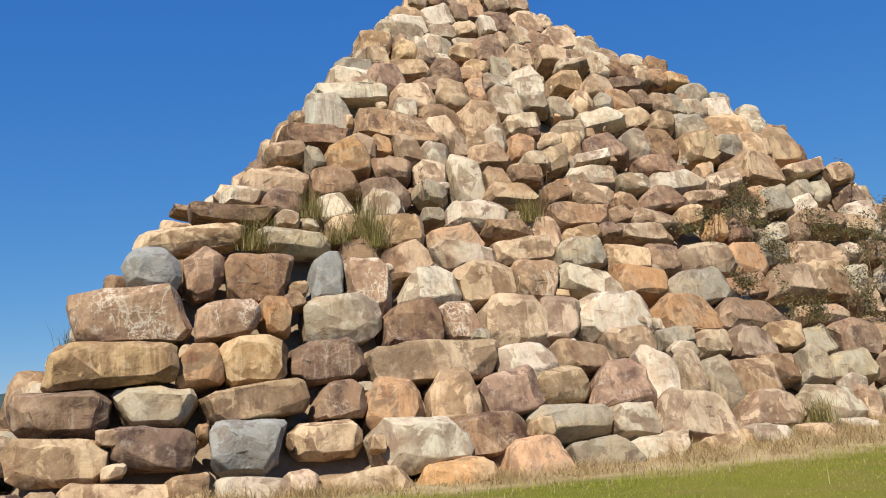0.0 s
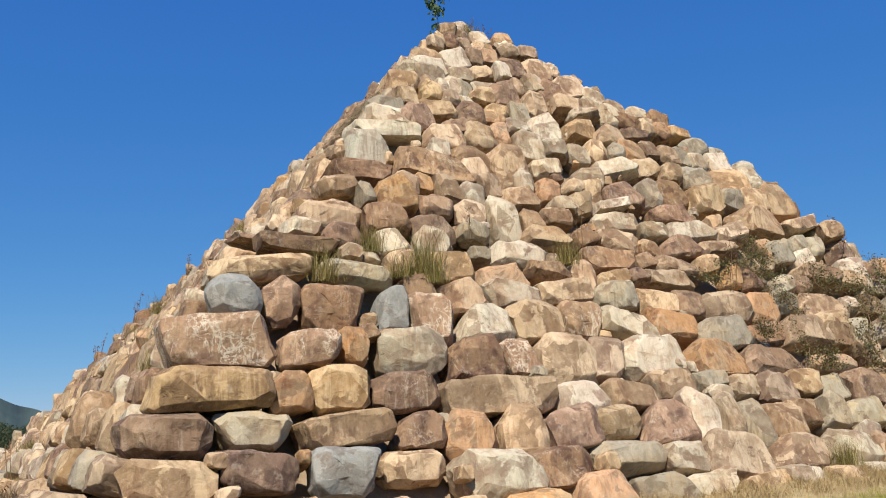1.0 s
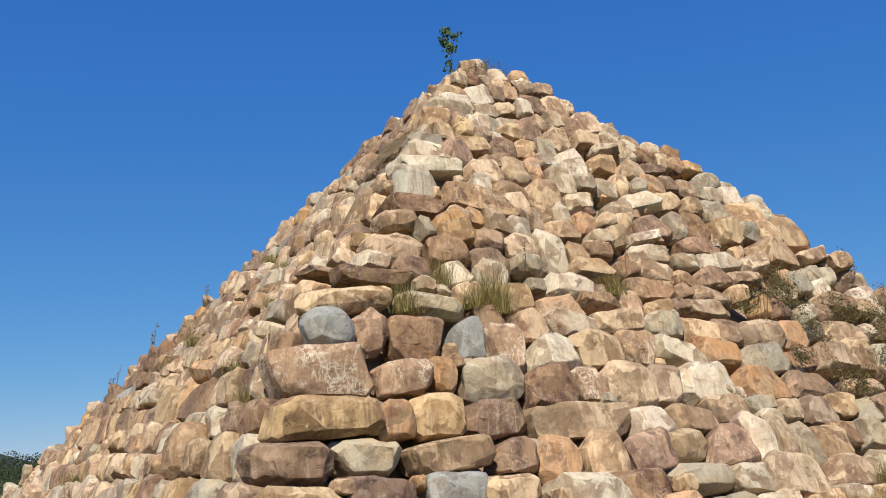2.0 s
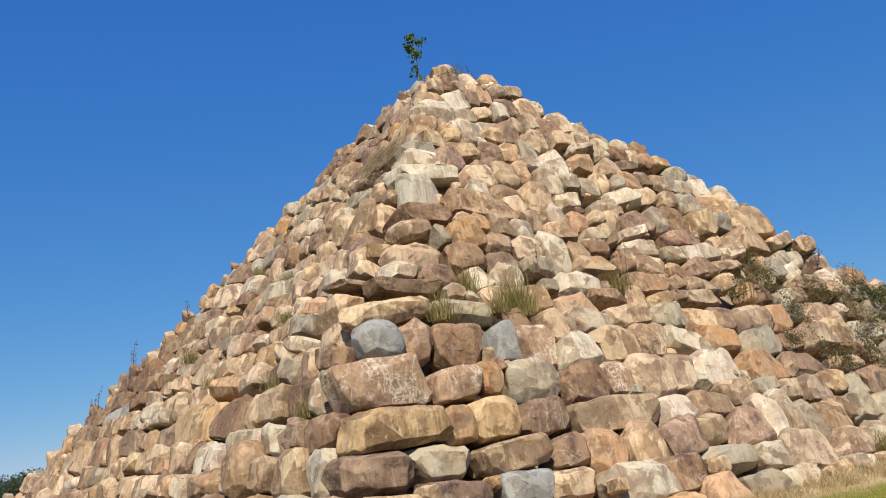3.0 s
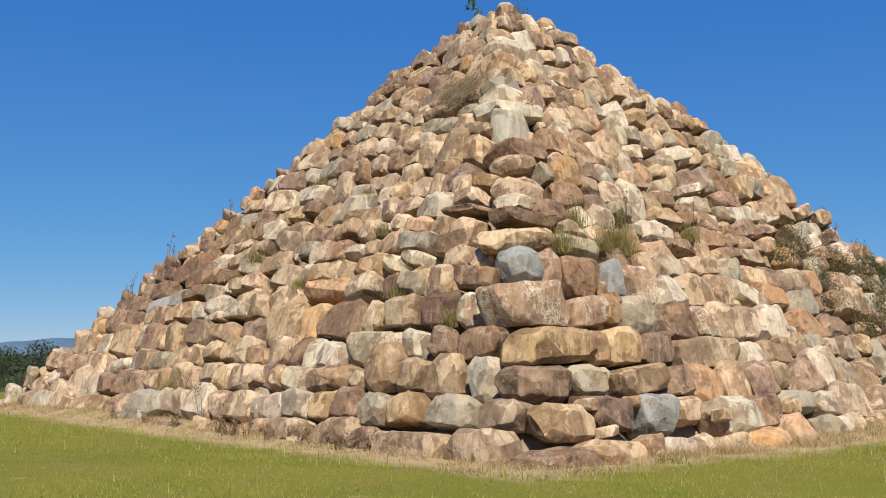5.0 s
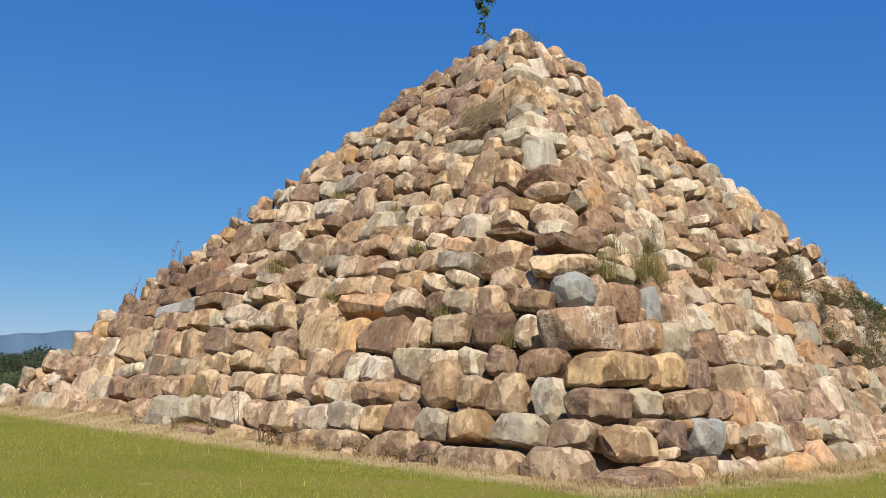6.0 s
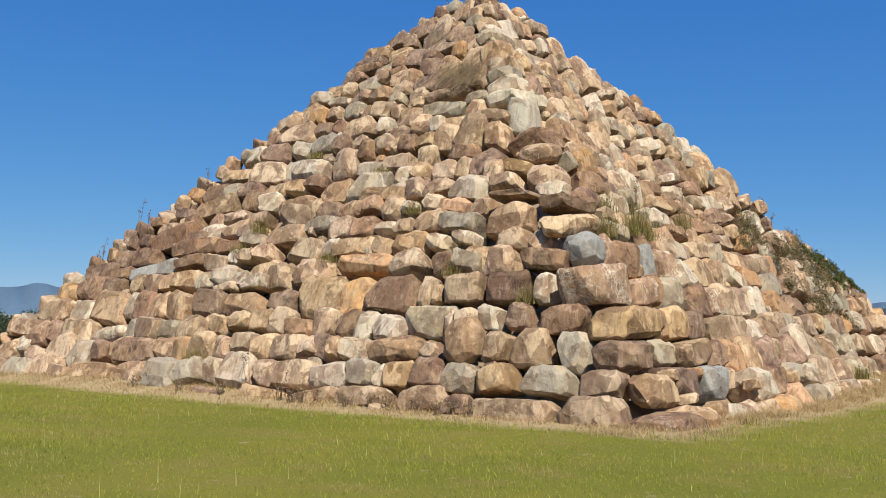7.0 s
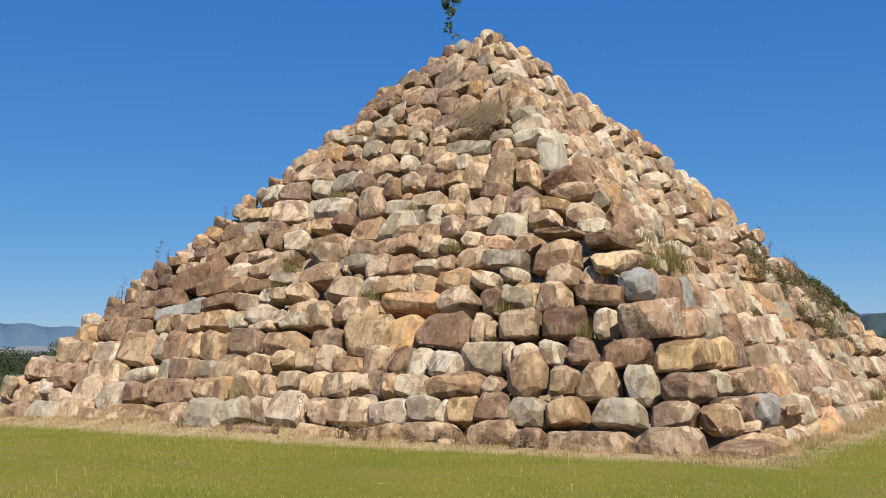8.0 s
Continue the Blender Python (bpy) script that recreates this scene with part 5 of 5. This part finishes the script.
thatch(1000, 41)
PLANTS = [
    ("bush", "south", 25.7, 5.3, 0.45),
    ("bush", "south", 26.5, 4.9, 0.58),
    ("bush", "south", 27.4, 4.5, 0.55),
    ("bush", "south", 28.2, 4.0, 0.42),
    ("bush", "south", 26.0, 4.3, 0.50),
    ("tuft", "south", 7.5, 5.7, 0.93),
    ("tuft", "south", 6.0, 4.8, 1.00),
    ("tuft", "south", 8.0, 5.0, 0.71),
    ("tuft", "south", 8.7, 5.2, 1.31),
    ("tuft", "south", 8.8, 4.9, 0.78),
    ("weed", "south", 10.5, 6.3, 0.86),
    ("tuft", "south", 13.2, 5.7, 0.80),
    ("weed", "south", 14.1, 6.3, 1.21),
    ("weed", "south", 18.7, 5.2, 1.62),
    ("shrub", "south", 19.3, 6.0, 0.76),
    ("shrub", "south", 20.5, 5.8, 0.86),
    ("shrub", "south", 20.4, 6.3, 0.69),
    ("shrub", "south", 22.2, 5.5, 0.80),
    ("shrub", "south", 23.2, 5.4, 0.81),
    ("shrub", "south", 19.4, 3.3, 0.78),
    ("shrub", "south", 19.4, 2.7, 0.69),
    ("shrub", "south", 24.4, 5.2, 1.11),
    ("shrub", "south", 23.7, 4.3, 1.07),
    ("shrub", "south", 22.1, 3.5, 0.84),
    ("shrub", "south", 21.8, 2.7, 0.82),
    ("weed", "south", 25.6, 7.0, 0.80),
    ("shrub", "south", 20.1, 4.8, 0.66),
    ("shrub", "south", 17.9, 5.3, 0.56),
    ("tuft", "south", 17.5, 0.4, 0.68),
    ("shrub", "south", 18.1, 3.6, 0.38),
    ("shrub", "south", 25.2, 5.7, 1.49),
    ("shrub", "south", 26.1, 5.3, 1.76),
    ("shrub", "south", 25.3, 4.4, 1.71),
    ("shrub", "south", 23.2, 4.4, 1.16),
    ("weed", "south", 25.8, 7.6, 0.90),
    ("shrub", "south", 20.7, 6.5, 0.90),
    ("tuft", "west", 4.6, 2.8, 0.62),
    ("tuft", "west", 10.9, 5.9, 0.48),
    ("tuft", "west", 13.9, 7.7, 0.42),
    ("tuft", "west", 18.6, 9.0, 0.43),
    ("tuft", "west", 18.4, 5.7, 0.77),
    ("tuft", "west", 18.6, 4.9, 0.48),
    ("weed", "west", 26.4, 6.2, 1.03),
    ("weed", "west", 27.8, 4.7, 0.78),
    ("tuft", "west", 13.3, 4.3, 0.48),
    ("tuft", "west", 16.7, 1.1, 0.49),
    ("weed", "west", 13.2, 0.4, 1.06),
    ("weed", "west", 10.9, -0.1, 0.99),
    ("weed", "west", 9.9, -0.1, 0.72),
    ("tuft", "west", 7.8, 3.7, 0.51),
    ("brush", "west", 11.3, 0.2, 0.50),
    ("brush", "west", 10.7, 0.1, 0.41),
    ("brush", "west", 10.3, 0.1, 0.46),
    ("brush", "west", 8.7, 0.2, 0.38),
    ("brush", "west", 7.9, 0.4, 0.40),
    ("brush", "west", 7.4, 0.4, 0.43),
    ("brush", "west", 6.5, 0.5, 0.33),
    ("brush", "west", 5.5, 0.1, 0.35),
    ("brush", "west", 5.3, 0.5, 0.35),
    ("brush", "west", 4.7, 0.3, 0.40),
    ("brush", "west", 4.4, 0.6, 0.35),
    ("brush", "west", 16.0, 0.2, 0.41),
    ("brush", "west", 18.4, 0.2, 0.40),
    ("brush", "west", 13.9, 0.2, 0.39),
    ("weed", "west", 27.4, 6.5, 1.19),
    ("weed", "west", 28.1, 4.9, 1.05),
    ("weed", "west", 24.8, 8.3, 0.78),
]
for i, (kind, face, u, z, h) in enumerate(PLANTS):
    spot = on_face(face, u, max(z, -0.2), 0.2 if kind in ("shrub", "bush") else 0.0)
    {"tuft": tuft, "weed": weed, "shrub": shrub, "brush": brush, "bush": bush}[kind](spot, h, 100 + i)
tuft(Vector((3.0, -0.9, -0.15)), 0.45, 77)
tuft(Vector((-0.9, 9.0, -0.2)), 0.3, 78)


# ---- the sapling on the top ----
def sapling(p, h):
    r = np.random.default_rng(9)
    top = tagged(new("sapling"), "slender young gum sapling with a small green crown on the summit", "tree")
    trunk = [p + Vector((0.05 * math.sin(t * 4), 0.04 * math.cos(t * 3), h * t)) for t in np.linspace(0, 1, 9)]
    stem("trunk", trunk, 0.028, 0.008, BARK, top)
    leaves = []
    for t, size, count in ((0.30, 0.20, 8), (0.42, 0.24, 14), (0.5, 0.22, 18), (0.56, 0.24, 20), (0.63, 0.24, 22), (0.7, 0.22, 24), (0.77, 0.26, 60), (0.80, 0.30, 70), (0.84, 0.30, 70), (0.88, 0.30, 80), (0.92, 0.28, 70), (0.96, 0.26, 60), (1.0, 0.16, 50)):
        a = trunk[int(t * 8)].lerp(trunk[min(8, int(t * 8) + 1)], t * 8 - int(t * 8))
        az = r.uniform(0, 6.28)
        e = a + Vector((math.cos(az) * size * 1.25, math.sin(az) * size * 1.25, 0.12))
        stem("branch", [a, a.lerp(e, 0.5) + Vector((0, 0, 0.03)), e], 0.010, 0.004, BARK, top)
        for _ in range(int(0.55 * count)):
            q = a.lerp(e, r.uniform(0.3, 1.15))
            leaves.append((q.x + r.normal(0, 0.09), q.y + r.normal(0, 0.09), q.z + r.normal(0, 0.08)))
    v, f = leaf_quads(np.array(leaves), 0.12, r, 1.8)
    part("crown", link_mesh("crown", v.tolist(), f.tolist(), [GUM], smooth=False), top, "sparse crown of small green leaves")


sapling(Vector((16.65, 18.65, 16.45)), 3.7)
for px, py, pz, h, s in ((17.0, 16.3, 17.2, 0.9, 301), (17.3, 16.0, 17.0, 0.9, 302), (17.6, 15.8, 16.8, 0.9, 304)):
    weed(Vector((px, py, pz)), h, s)
tuft(Vector((16.7, 16.0, 17.3)), 0.6, 303)
